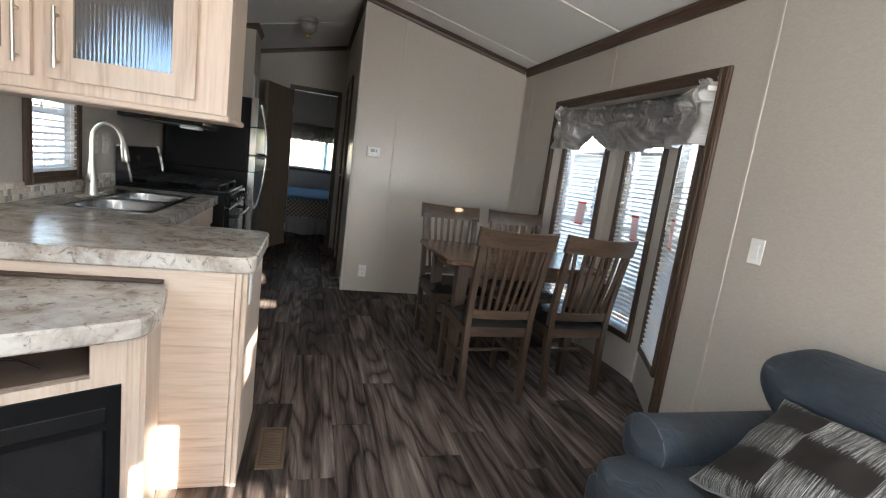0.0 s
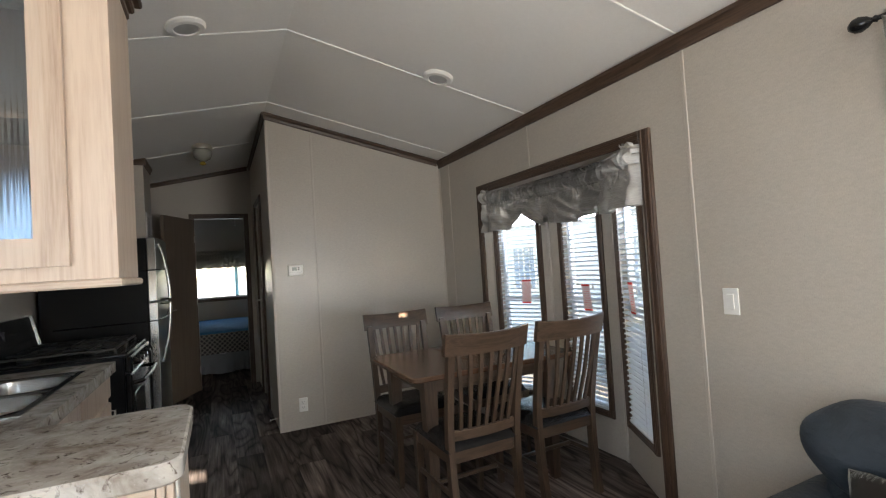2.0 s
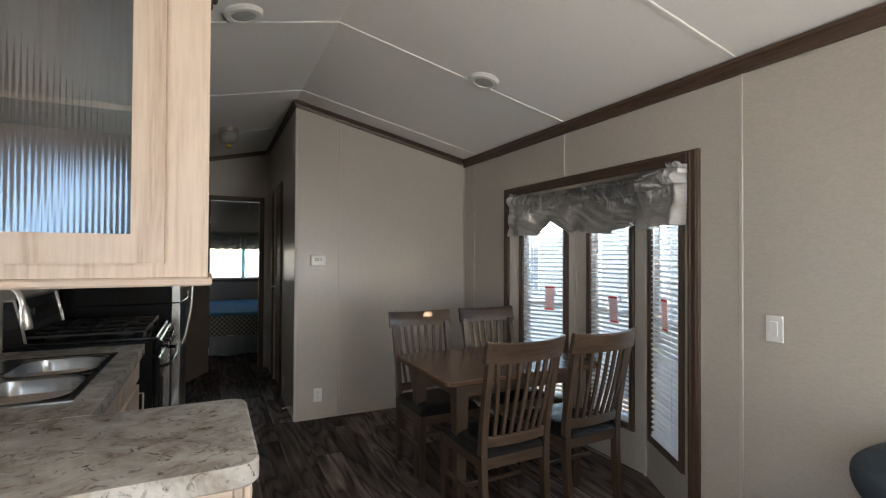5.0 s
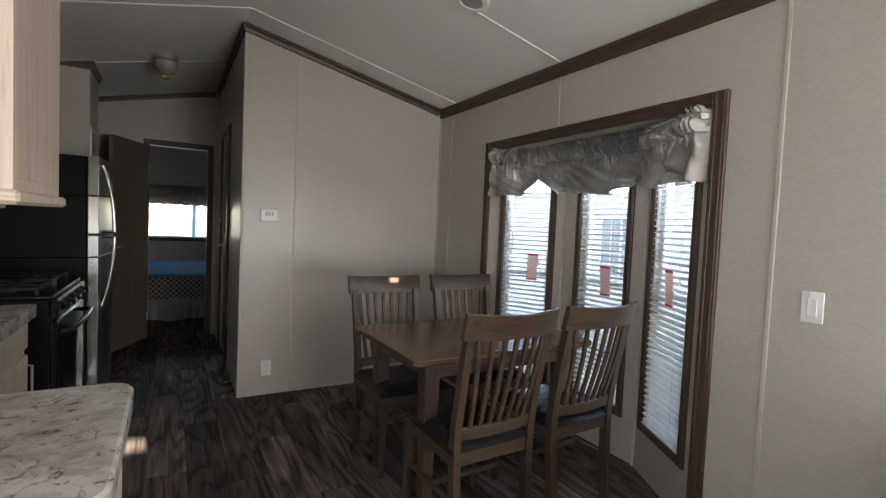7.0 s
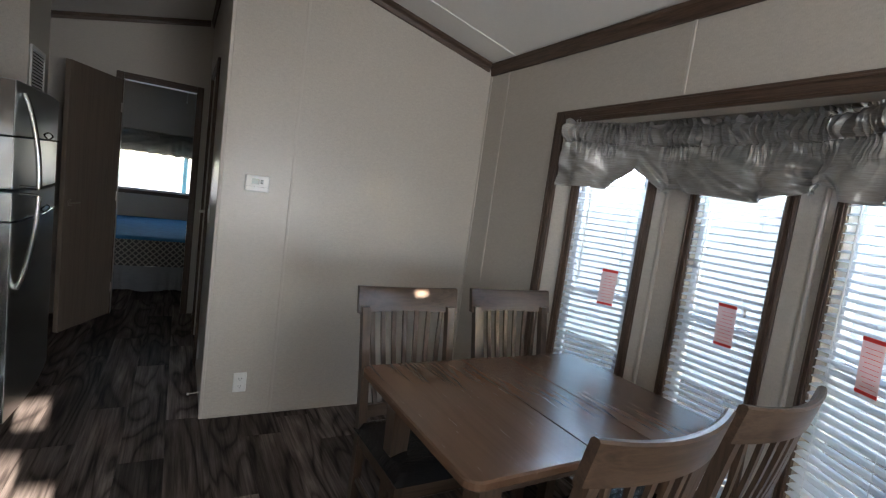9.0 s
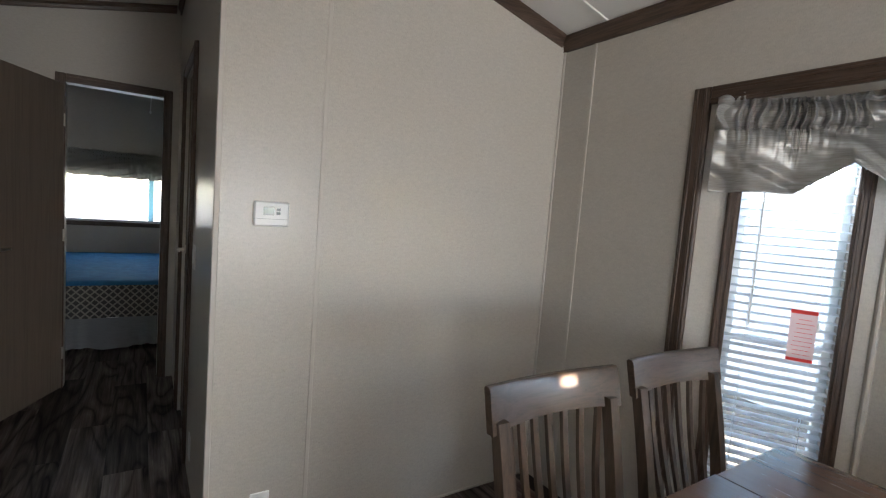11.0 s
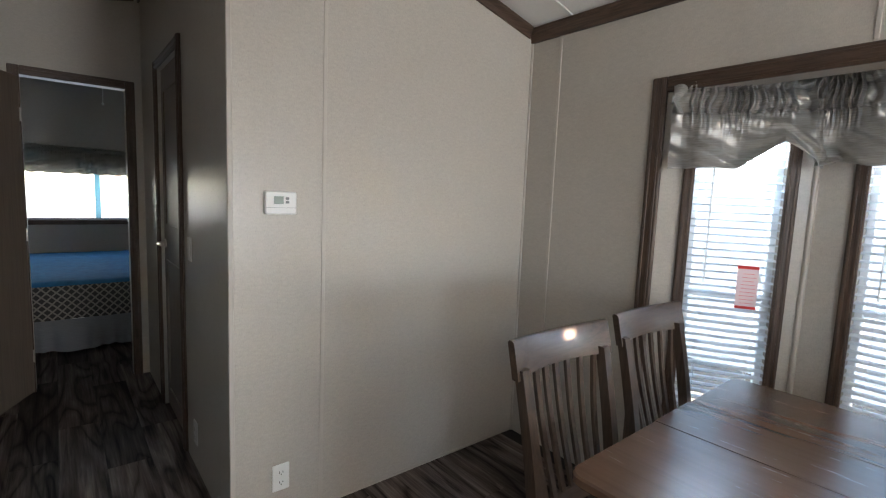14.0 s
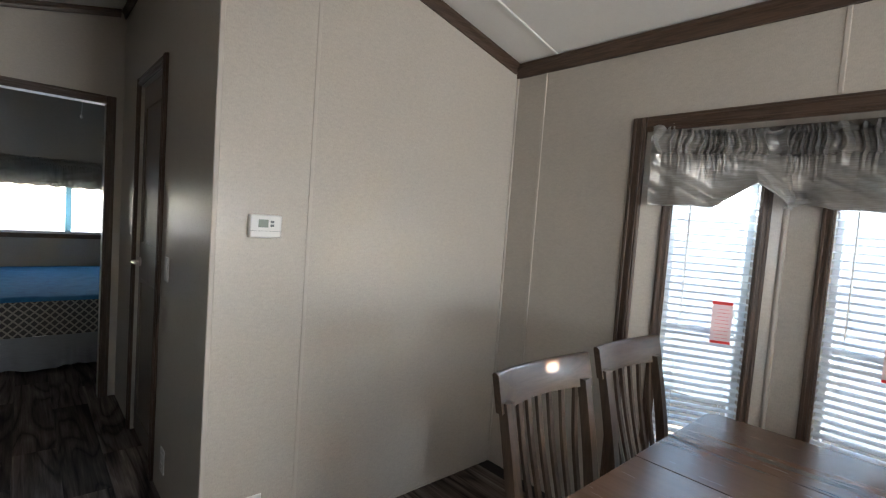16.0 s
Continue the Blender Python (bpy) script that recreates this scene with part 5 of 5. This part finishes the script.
VALANCE = thin_cloth(satin("taupe_satin", (0.135, 0.128, 0.118), (0.64, 0.612, 0.57), 0.34), (0.48, 0.455, 0.41), 0.14)
VALANCE.node_tree.nodes["Principled BSDF"].inputs["Metallic"].default_value = 0.55
BEDVAL = thin_cloth(satin("grey_gathered_cloth", (0.45, 0.43, 0.38), (0.62, 0.6, 0.54), 0.7), (0.72, 0.69, 0.62), 0.6)


def valance(name, label, u0, u1, z_top, m, bottom, seed, material=VALANCE, pocket=0.115, out=-0.055, gathers=16, folds=5, deep=1.0, wrap=False):
    """A gathered valance on a rod: ruffle, rod pocket and a swagged skirt; bottom(s) gives the hem's height."""
    ob = thing(name, label, "valance", group="window valances")
    rnd = random.Random(seed)
    ph = [rnd.uniform(0, 6.28) for _ in range(8)]
    span = u1 - u0

    def gather(s):
        w = s + 0.035 * math.sin(9 * s + ph[0]) + 0.02 * math.sin(23 * s + ph[1])
        return math.sin(2 * math.pi * gathers * w + ph[2]), w

    def crease(s, q, k):
        return noise.noise(Vector((s * span * 14 + ph[k], q * 1.6 + s * 2, ph[k] * 3)))

    def ridge(g):
        return 1 - 2 * (1 - abs(g)) ** 0.8 if g > 0 else -1 + 0.6 * abs(g)

    def body(s, v):
        g, w = gather(s)
        z_low = bottom(s)
        tall = 0.6 + 0.55 * noise.noise(Vector((s * span * 23 + ph[6], 0.3, ph[7])))
        if v < 0.45:  # ruffle, rod pocket and the pinch below it
            q = v / 0.45
            z = z_top - pocket * q + (0.008 * g + 0.012 * crease(s, 0, 3)) * max(0, 1 - 3 * q)
            puff = math.sin(math.pi * min(1, max(0, (q - 0.22) / 0.7))) * 0.014
            pinch = 0.010 * math.exp(-((q - 0.2) / 0.06) ** 2) + 0.012 * math.exp(-((q - 0.96) / 0.07) ** 2)
            lean = math.sin(2 * math.pi * gathers * (w + 0.012 * math.sin(5 * q + ph[5] + 7 * s)) + ph[2])
            d = out - 0.018 - puff + pinch - (0.021 * ridge(lean) * tall + 0.012 * crease(s * 2.2 + 0.3 * q, q * 1.2, 4)) * deep
        else:
            q = (v - 0.45) / 0.55
            z = (z_top - pocket) + (z_low - (z_top - pocket)) * q
            fade = math.exp(-5.5 * q)
            # gathers die out into a few broad folds that hang to the hem
            broad = math.sin(2 * math.pi * folds * (w + 0.09 * math.sin(6.3 * s + ph[4])) * 0.45 + ph[3] - 0.5 * q)
            broad = math.copysign(abs(broad) ** 0.75, broad)
            d = out - 0.008 - 0.038 * q ** 0.8 * deep - 0.015 * ridge(g) * tall * fade * deep - 0.03 * broad * q ** 0.7 * deep
            d -= 0.034 * crease(s * 0.75 + 0.45 * q, q * 1.4, 7) * deep * (0.5 + 0.7 * q)
            if q > 0.9:
                d -= 0.0022
        if wrap and s < 0.07:  # the end turns back to the wall
            d *= math.sin(math.pi / 2 * s / 0.07)
        return (u0 + span * s, min(d, -0.004), z)
    bm = bmesh.new()
    sheet(bm, body, int(span * 420), 52, m)
    skirt = part("cloth", bm, material, ob, smooth=True, normals=False)
    md = skirt.modifiers.new("thick", "SOLIDIFY")
    md.thickness = 0.0015
    rod = part("rod", one(tube, [(u0 + 0.004, out + 0.006, z_top - 0.05), (u1 - 0.004, out + 0.006, z_top - 0.05)], 0.006, 8, m), WHITE, ob, "white curtain rod")
    for u in (u0, u1):
        part("bracket", one(box, (u - 0.004, out, z_top - 0.06), (u + 0.004, -0.0005, z_top - 0.035), 0.002, m), WHITE, rod)
    return ob


def peak(s, c, w):
    return max(0.0, 1 - abs(s - c) / w)


LAB = "taupe satin gathered valance with a swagged hem"
valance("valance", LAB, 0.012, FACETS[0][1] - 0.02, 1.902, FACETS[0][0], lambda s: 1.565 + 0.055 * peak(s, 0.86, 0.2) + 0.008 * math.sin(9 * s), 3, wrap=True)
valance("valance", LAB, 0.01, FACETS[1][1] - 0.01, 1.902, FACETS[1][0], lambda s: 1.56 + 0.03 * peak(s, 0.9, 0.15) + 0.035 * peak(s, 0.05, 0.2) + 0.008 * math.sin(8 * s + 2), 5)
valance("valance", LAB, 0.0, FACETS[2][1] - 0.02, 1.902, FACETS[2][0], lambda s: 1.565 + 0.10 * peak(s, 0.27, 0.26) - 0.01 * s, 8)
valance("valance", "taupe satin valance on a black rod over the window", 0.06, 1.335, 2.06, RW, lambda s: 1.725 + 0.01 * math.sin(9 * s), 11, out=-0.07)
rod = thing("curtain_rod", "black curtain rod with round end knob", "curtain rod")
part("rod", one(tube, [(RIGHT - 0.085, 0.05, 2.025), (RIGHT - 0.085, 1.345, 2.025)], 0.008, 10), BLACK, rod)
part("finial", one(lathe, [(0.006, 0), (0.012, 0.008), (0.008, 0.018), (0.018, 0.03), (0.026, 0.05), (0.024, 0.066), (0.012, 0.08), (0.002, 0.083)], 18, pose(RIGHT - 0.085, 1.343, 2.025, -90, 0, 0)), BLACK, rod, smooth=True)
part("bracket", one(box, (RIGHT - 0.09, 1.325, 2.015), (RIGHT - 0.0005, 1.337, 2.03), 0.002), BLACK, rod)
valance("valance", "short grey gathered valance over the bedroom window", BWIN[0] - 0.08, BWIN[1] + 0.06, 1.79, BM, lambda s: 1.485 + 0.006 * math.sin(60 * s), 21, BEDVAL, 0.06, -0.045, 40, 22, 0.5)


def superquad(bm, c, h, e1, e2, nu=40, nv=22, m=None, puff=0.0, seed=1.0):
    """A soft-cornered block: half sizes h, squareness e1 (upright) and e2 (in plan)."""
    def pw(v, e):
        return math.copysign(abs(v) ** e, v)

    def f(u, v):
        a, b = 2 * math.pi * u, math.pi * (v - 0.5)
        x, y, z = pw(math.cos(b), e1) * pw(math.cos(a), e2), pw(math.cos(b), e1) * pw(math.sin(a), e2), pw(math.sin(b), e1)
        p = Vector((c[0] + h[0] * x, c[1] + h[1] * y, c[2] + h[2] * z))
        if puff:
            p += Vector((x, y, z)) * puff * noise.noise(p * 5 + Vector((seed, 0, 0)))
        return p
    sheet(bm, f, nu, nv, m)
    bmesh.ops.remove_doubles(bm, verts=bm.verts, dist=0.0002)


# ---- sofa ----
sofa = thing("sofa", "slate grey leatherette sofa with rolled arm and plump back", "sofa")
part("base", one(box, (1.26, -0.28, 0.03), (2.16, 1.52, 0.27), 0.03), SOFA, sofa)
part("front_panel", one(superquad, (1.275, 0.62, 0.215), (0.075, 0.925, 0.16), 0.3, 0.15, 48, 20, None, 0.006), SOFA, sofa, smooth=True)
for k, yc in enumerate((1.09, 0.19)):
    bm = bmesh.new()
    superquad(bm, (1.55, yc, 0.325), (0.355, 0.45 if k else 0.455, 0.09), 0.35, 0.22, 56, 22, None, 0.012, k * 3.0)
    cu = part("seat_cushion", bm, SOFA, sofa, smooth=True)
    part("seam", one(tube, [(1.205, yc - 0.40, 0.352), (1.2, yc, 0.355), (1.205, yc + 0.42, 0.352)], 0.0022, 6), PIPING, cu)
    bm = bmesh.new()
    turn = Matrix.Translation((1.985, yc, 0.66)) @ Matrix.Rotation(radians(14), 4, "Y") @ Matrix.Translation((-1.985, -yc, -0.66))
    superquad(bm, (1.985, yc, 0.672), (0.19, 0.47, 0.165), 0.85, 0.4, 72, 34, turn, 0.035, 7 + k)
    part("back_cushion", bm, SOFA, sofa, smooth=True)
    bm = bmesh.new()
    superquad(bm, (2.02, yc, 0.49), (0.13, 0.43, 0.13), 0.5, 0.25, 48, 20, None, 0.012, 5 + k)
    part("lower_back_cushion", bm, SOFA, sofa, smooth=True)
part("back_frame", one(box, (2.04, -0.28, 0.27), (2.185, 1.50, 0.68), 0.03), SOFA, sofa)
for k, (yc, s) in enumerate(((1.525, 1), (-0.29, -1))):
    bm = bmesh.new()
    n = 18
    rings = []
    for i in range(n + 1):
        v = i / n
        x = 1.355 + 0.68 * v
        r = 0.10 * (0.35 + 0.65 * min(1.0, (v / 0.05)) ** 0.5)
        ring = []
        for j in range(28):
            a = 2 * math.pi * j / 28
            rr = r * (1 + 0.012 * noise.noise(Vector((x * 6, math.cos(a) * 2, math.sin(a) * 2))))
            if v < 0.14:
                rr *= 1 + 0.05 * math.sin(13 * a + 1.5 * math.sin(3 * a)) * (1 - v / 0.14)
            ring.append(bm.verts.new((x, yc + rr * 1.05 * math.cos(a), 0.43 + rr * math.sin(a))))
        rings.append(ring)
    for a, b in zip(rings, rings[1:]):
        for j in range(28):
            bm.faces.new([a[j], a[(j + 1) % 28], b[(j + 1) % 28], b[j]])
    bm.faces.new(rings[0][::-1])
    bm.faces.new(rings[-1])
    arm = part("arm", bm, SOFA, sofa, smooth=True)
    part("seam", one(tube, [(1.395, yc + 0.104 * math.cos(radians(a)), 0.43 + 0.101 * math.sin(radians(a))) for a in range(-60, 241, 12)], 0.0025, 6), PIPING, arm)
    part("arm_panel", one(box, (1.40, yc - 0.085, 0.03), (2.15, yc + 0.085, 0.40), 0.025), SOFA, sofa)
for x in (1.33, 2.1):
    for y in (-0.2, 1.46):
        part("foot", one(lathe, [(0.02, 0), (0.026, 0.03)], 14, Matrix.Translation((x, y, 0))), BLACK, sofa)


def ikat():
    m = Mat("dark_ikat_cloth", 0.5, spec=0.18)
    tc = m.node("ShaderNodeTexCoord")
    sep = m.node("ShaderNodeSeparateXYZ")
    m.link(tc.outputs["Object"], sep.inputs[0])
    line = m.noise(m.coords((520, 2, 2), False), 1.0, 1)

    def math2(op, a, b):
        n = m.node("ShaderNodeMath")
        n.operation = op
        for k, v in enumerate((a, b)):
            if isinstance(v, (int, float)):
                n.inputs[k].default_value = v
            else:
                m.link(v, n.inputs[k])
        return n.outputs[0]
    ragged = math2("ADD", sep.outputs["Y"], math2("MULTIPLY", math2("SUBTRACT", line, 0.5), 0.075))
    comb = m.node("ShaderNodeCombineXYZ")
    m.link(math2("ADD", math2("MULTIPLY", sep.outputs["X"], 5.4), 40.3), comb.inputs[0])
    m.link(math2("ADD", math2("MULTIPLY", ragged, 9.0), 40.45), comb.inputs[1])
    comb.inputs[2].default_value = 0.5
    ck = m.node("ShaderNodeTexChecker", Scale=1.0)
    m.link(comb.outputs[0], ck.inputs["Vector"])
    streak = m.noise(m.coords((900, 9, 9), False), 1.0, 3, 0.7)
    fade = m.noise(m.coords((6, 6, 6), False), 1.0, 2)
    silver = m.ramp(streak, [(0.4, (0.02, 0.018, 0.016)), (0.53, (0.1, 0.098, 0.09)), (0.62, (0.62, 0.615, 0.59))])
    silver = m.mix(m.ramp(fade, [(0.35, (0.6, 0.6, 0.6)), (0.6, (0, 0, 0))]), silver, (0.05, 0.046, 0.04))
    dark = m.mix(fade, (0.014, 0.012, 0.011), (0.028, 0.024, 0.021))
    m.colour(m.mix(ck.outputs["Fac"], dark, silver)).bump(streak, 0.2, 0.001)
    return m.m


pil = thing("throw_pillow", "dark throw pillow with silver streaked blocks on the sofa", "pillow",
            Matrix.Translation((1.60, 1.11, 0.575)) @ Matrix(((0.06, 0.84, -0.54, 0), (-0.995, 0.09, 0.03, 0), (0.07, 0.535, 0.84, 0), (0, 0, 0, 1))).to_3x3().to_quaternion().to_matrix().to_4x4())


def pillow_face(sign):
    def f(u, v):
        x, y = 2 * u - 1, 2 * v - 1
        pinch = 1 - 0.11 * (1 - x * x) * abs(y) ** 3 + 0.02 * math.sin(7 * x + 1) * abs(y) ** 6
        pinch2 = 1 - 0.11 * (1 - y * y) * abs(x) ** 3 + 0.02 * math.sin(8 * y) * abs(x) ** 6
        t = ((1 - x * x) * (1 - y * y)) ** 0.42
        p = Vector((x * 0.235 * pinch2, y * 0.215 * pinch, sign * 0.085 * t))
        p.z += 0.016 * t * noise.noise(p * 11 + Vector((3, 1, 0))) + 0.008 * (1 - t) * noise.noise(p * 14 + Vector((7, 2, 0))) * sign
        return p
    return f


bm = bmesh.new()
sheet(bm, pillow_face(1), 30, 30)
sheet(bm, pillow_face(-1), 30, 30)
bmesh.ops.remove_doubles(bm, verts=bm.verts, dist=0.0003)
part("cover", bm, ikat(), pil, smooth=True)
f = pillow_face(1)
edge = [f(k / 20, 0) for k in range(20)] + [f(1, k / 20) for k in range(20)] + [f(1 - k / 20, 1) for k in range(20)] + [f(0, 1 - k / 20) for k in range(21)]
part("piping", one(tube, edge, 0.004, 7), plain("silver_cord", (0.2, 0.195, 0.18), 0.4), pil, "silver piping", smooth=True)

# ---- bedroom ----
BLUE = plain("blue_quilt", (0.04, 0.165, 0.34), 0.85, var=0.2, bump=0.3, scale=18, spec=0.1)
SKIRT = satin("grey_bed_skirt", (0.11, 0.115, 0.125), (0.22, 0.225, 0.235), 0.7)


def lattice():
    m = Mat("lattice_cloth", 0.8)
    masks = []
    for ang in (45, -45):
        tc = m.node("ShaderNodeTexCoord")
        mp = m.node("ShaderNodeMapping", Rotation=(0, radians(ang), 0), Scale=(14.5, 14.5, 14.5))
        m.link(tc.outputs["Object"], mp.inputs[0])
        w = m.node("ShaderNodeTexWave", Scale=0.5, Distortion=0.6, Detail=1.0)
        w.bands_direction = "X"
        m.link(mp.outputs[0], w.inputs["Vector"])
        masks.append(m.ramp(w.outputs["Fac"], [(0.80, (0, 0, 0)), (0.9, (1, 1, 1))]))
    both = m.mix(1.0, masks[0], masks[1], "LIGHTEN")
    n = m.noise(m.coords((1, 1, 1)), 40, 3)
    m.colour(m.mix(both, m.mix(n, (0.022, 0.021, 0.02), (0.045, 0.042, 0.04)), (0.24, 0.22, 0.19))).bump(n, 0.2)
    return m.m


bed = thing("bed", "made bed with blue quilt, lattice drop and grey ruffled skirt", "bed")
BX0, BX1, BY0, BY1 = -0.62, 0.92, 7.74, 9.78
part("mattress", one(box, (BX0 + 0.02, BY0 + 0.02, 0.24), (BX1 - 0.02, BY1, 0.575), 0.05), WHITE, bed)
bm = bmesh.new()
sheet(bm, lambda u, v: (BX0 + (BX1 - BX0) * u, BY0 + (BY1 - BY0) * v, 0.60 + 0.006 * noise.noise(Vector((u * 14, v * 18, 0))) - 0.03 * max(0, 1 - v / 0.03) ** 2), 60, 70)
part("quilt", bm, BLUE, bed, "blue quilted cover", smooth=True)
bm = bmesh.new()
sheet(bm, lambda u, v: (BX0 + (BX1 - BX0) * u, BY0 - 0.006 + 0.006 * math.sin(u * 26) * (1 - v), 0.30 + 0.272 * v), 80, 8)
part("drop", bm, lattice(), bed, "dark lattice-patterned drop", smooth=True)
bm = bmesh.new()
sheet(bm, lambda u, v: (BX0 + (BX1 - BX0) * u, BY0 + 0.014 + 0.016 * math.sin(u * 75 + 2 * math.sin(u * 19)) * (1 - v), 0.035 + 0.012 * math.sin(u * 21) + 0.27 * v), 260, 6)
part("bed_skirt", bm, SKIRT, bed, "grey ruffled bed skirt", smooth=True)
for s, x in ((-1, BX0), (1, BX1)):
    bm = bmesh.new()
    sheet(bm, lambda u, v: (x, BY0 + (BY1 - BY0) * u, 0.04 + 0.555 * v), 10, 4)
    part("side_drop", bm, SKIRT, bed)
for x in (BX0 + 0.1, BX1 - 0.1):
    for y in (BY0 + 0.15, BY1 - 0.1):
        part("bed_leg", one(box, (x - 0.025, y - 0.025, 0), (x + 0.025, y + 0.025, 0.24), 0.003), BLACK, bed)

# straps round the refrigerator
for z in (1.42, 1.03):
    st = thing("strap", "thin black strap tied round the refrigerator", "strap", group="refrigerator straps")
    pts = [(-0.9, FY0 - 0.007, z - 0.01), (-0.31, FY0 - 0.007, z - 0.004), (-0.256, FY0 - 0.007, z - 0.002), (-0.245, FY0 + 0.03, z), (-0.219, FY0 + 0.38, z + 0.006), (-0.244, FY1 - 0.03, z + 0.01), (-0.256, FY1 + 0.006, z + 0.01), (-0.9, FY1 + 0.006, z)]
    part("band", one(tube, pts, 0.0055, 6), BLACK, st)
    loop = [(-0.222 + 0.004 * math.sin(k), FY0 + 0.46 + 0.09 * math.sin(k * 0.5), z + 0.01 + 0.035 * math.sin(k * 0.25)) for k in range(13)]
    part("loose_end", one(tube, loop, 0.004, 6), BLACK, st)

# ---- neighbouring trailer outside ----
house = thing("neighbour_trailer", "pale sided trailer house next door with white windows", "house")
NX = 7.2
part("wall", one(box, (NX + 0.02, -4, -0.8), (NX + 3.5, 13, 2.2)), SIDING, house)
lap = ready("siding_board", one(box, (0.0, -8.5, 0.0), (0.022, 8.5, 0.105), 0.004), SIDING)
for k in range(27):
    piece("siding_board", lap, house, Matrix.Translation((NX, 4.5, -0.75 + k * 0.11)))
part("roof", one(prism, [(NX - 0.4, 2.15), (NX + 3.9, 2.15), (NX + 1.75, 3.1)], -4.3, 13.3, 0.0, Matrix(((1, 0, 0, 0), (0, 0, 1, 0), (0, 1, 0, 0), (0, 0, 0, 1)))), plain("grey_shingle", (0.12, 0.12, 0.125), 0.9), house)
for y in (6.95, 10.6, 2.6):
    w = part("window", one(holed, y - 0.5, y + 0.5, 0.5, 1.65, NX - 0.03, NX - 0.001, [(y - 0.44, y - 0.02, 0.56, 1.59), (y + 0.02, y + 0.44, 0.56, 1.59)], YZ), WHITE, house)
    part("pane", one(box, (NX - 0.006, y - 0.46, 0.54), (NX - 0.002, y + 0.46, 1.61)), plain("dark_pane", (0.27, 0.34, 0.43), 0.08, bump=0.0), w)
    for k in range(1, 5):
        part("glazing_bar", one(box, (NX - 0.022, y - 0.445, 0.56 + k * 0.206 - 0.011), (NX - 0.007, y + 0.445, 0.56 + k * 0.206 + 0.011), 0.002), WHITE, w)
    for o in (-0.23, 0.23):
        part("glazing_bar", one(box, (NX - 0.021, y + o - 0.011, 0.555), (NX - 0.008, y + o + 0.011, 1.595), 0.002), WHITE, w)

# pull chain of the bedroom lamp and the latch plate on the jamb
chain = thing("pull_chain", "thin white pull chain hanging in the bedroom", "chain")
part("chain", one(tube, [(0.42, 7.9, ceil_z(0.42)), (0.421, 7.9, 2.15), (0.418, 7.9, 2.06)], 0.003, 6), WHITE, chain)
part("bead", one(lathe, [(0.002, 0), (0.009, 0.008), (0.009, 0.02), (0.002, 0.028)], 10, Matrix.Translation((0.418, 7.9, 2.034))), WHITE, chain)
plate = thing("latch_plate", "bright latch plate on the bedroom door jamb", "latch")
part("plate", one(box, (0.4858, 7.02, 0.97), (0.4878, 7.045, 1.04), 0.0005), WHITE, plate)

# ---- floor planks ----
PW, PL = 0.1875, 1.22
floor = thing("floor", "grey-brown wood plank floor", "floor", kind="structure")
part("underlay", one(box, (LEFT - 0.1, FRONT - 0.1, -0.05), (RIGHT + 0.45, BED_END + 0.1, -0.0035)), GAP, floor)
plank_mesh = {}
FIRST = 0.2385 - 7 * PW
ENDS = {6: 2.627, 7: 2.028, 8: 2.416, 9: 2.852, 10: 2.141, 11: 2.324, 12: 2.018}
col = 0
x = FIRST
while x < BX - 0.01:
    xa, xb = max(x, LEFT), min(x + PW, BX)
    phase = ENDS.get(col, 2.0 + 0.37 * ((col * 5) % 7))
    y = phase - 5 * PL
    while y < BED_END:
        ya, yb = max(y, FRONT), min(y + PL, BED_END)
        if xa >= RIGHT - 0.09:
            over = max(0.0, xa - RIGHT) * (2.88 - BAY0) / (BX - RIGHT)
            ya, yb = max(ya, BAY0 + over), min(yb, BAY1 - over * 0.92)
        if yb - ya > 0.03:
            key = (round(xb - xa, 3), round(yb - ya, 3))
            if key not in plank_mesh:
                w, h = key[0] / 2 - 0.0006, key[1] / 2 - 0.0006
                plank_mesh[key] = ready("plank", one(box, (-w, -h, -0.0034), (w, h, 0.0), 0.0012), PLANK)
            piece("plank", plank_mesh[key], floor, Matrix.Translation(((xa + xb) / 2, (ya + yb) / 2, random.uniform(-0.0003, 0.0))))
        y += PL
    x += PW
    col += 1
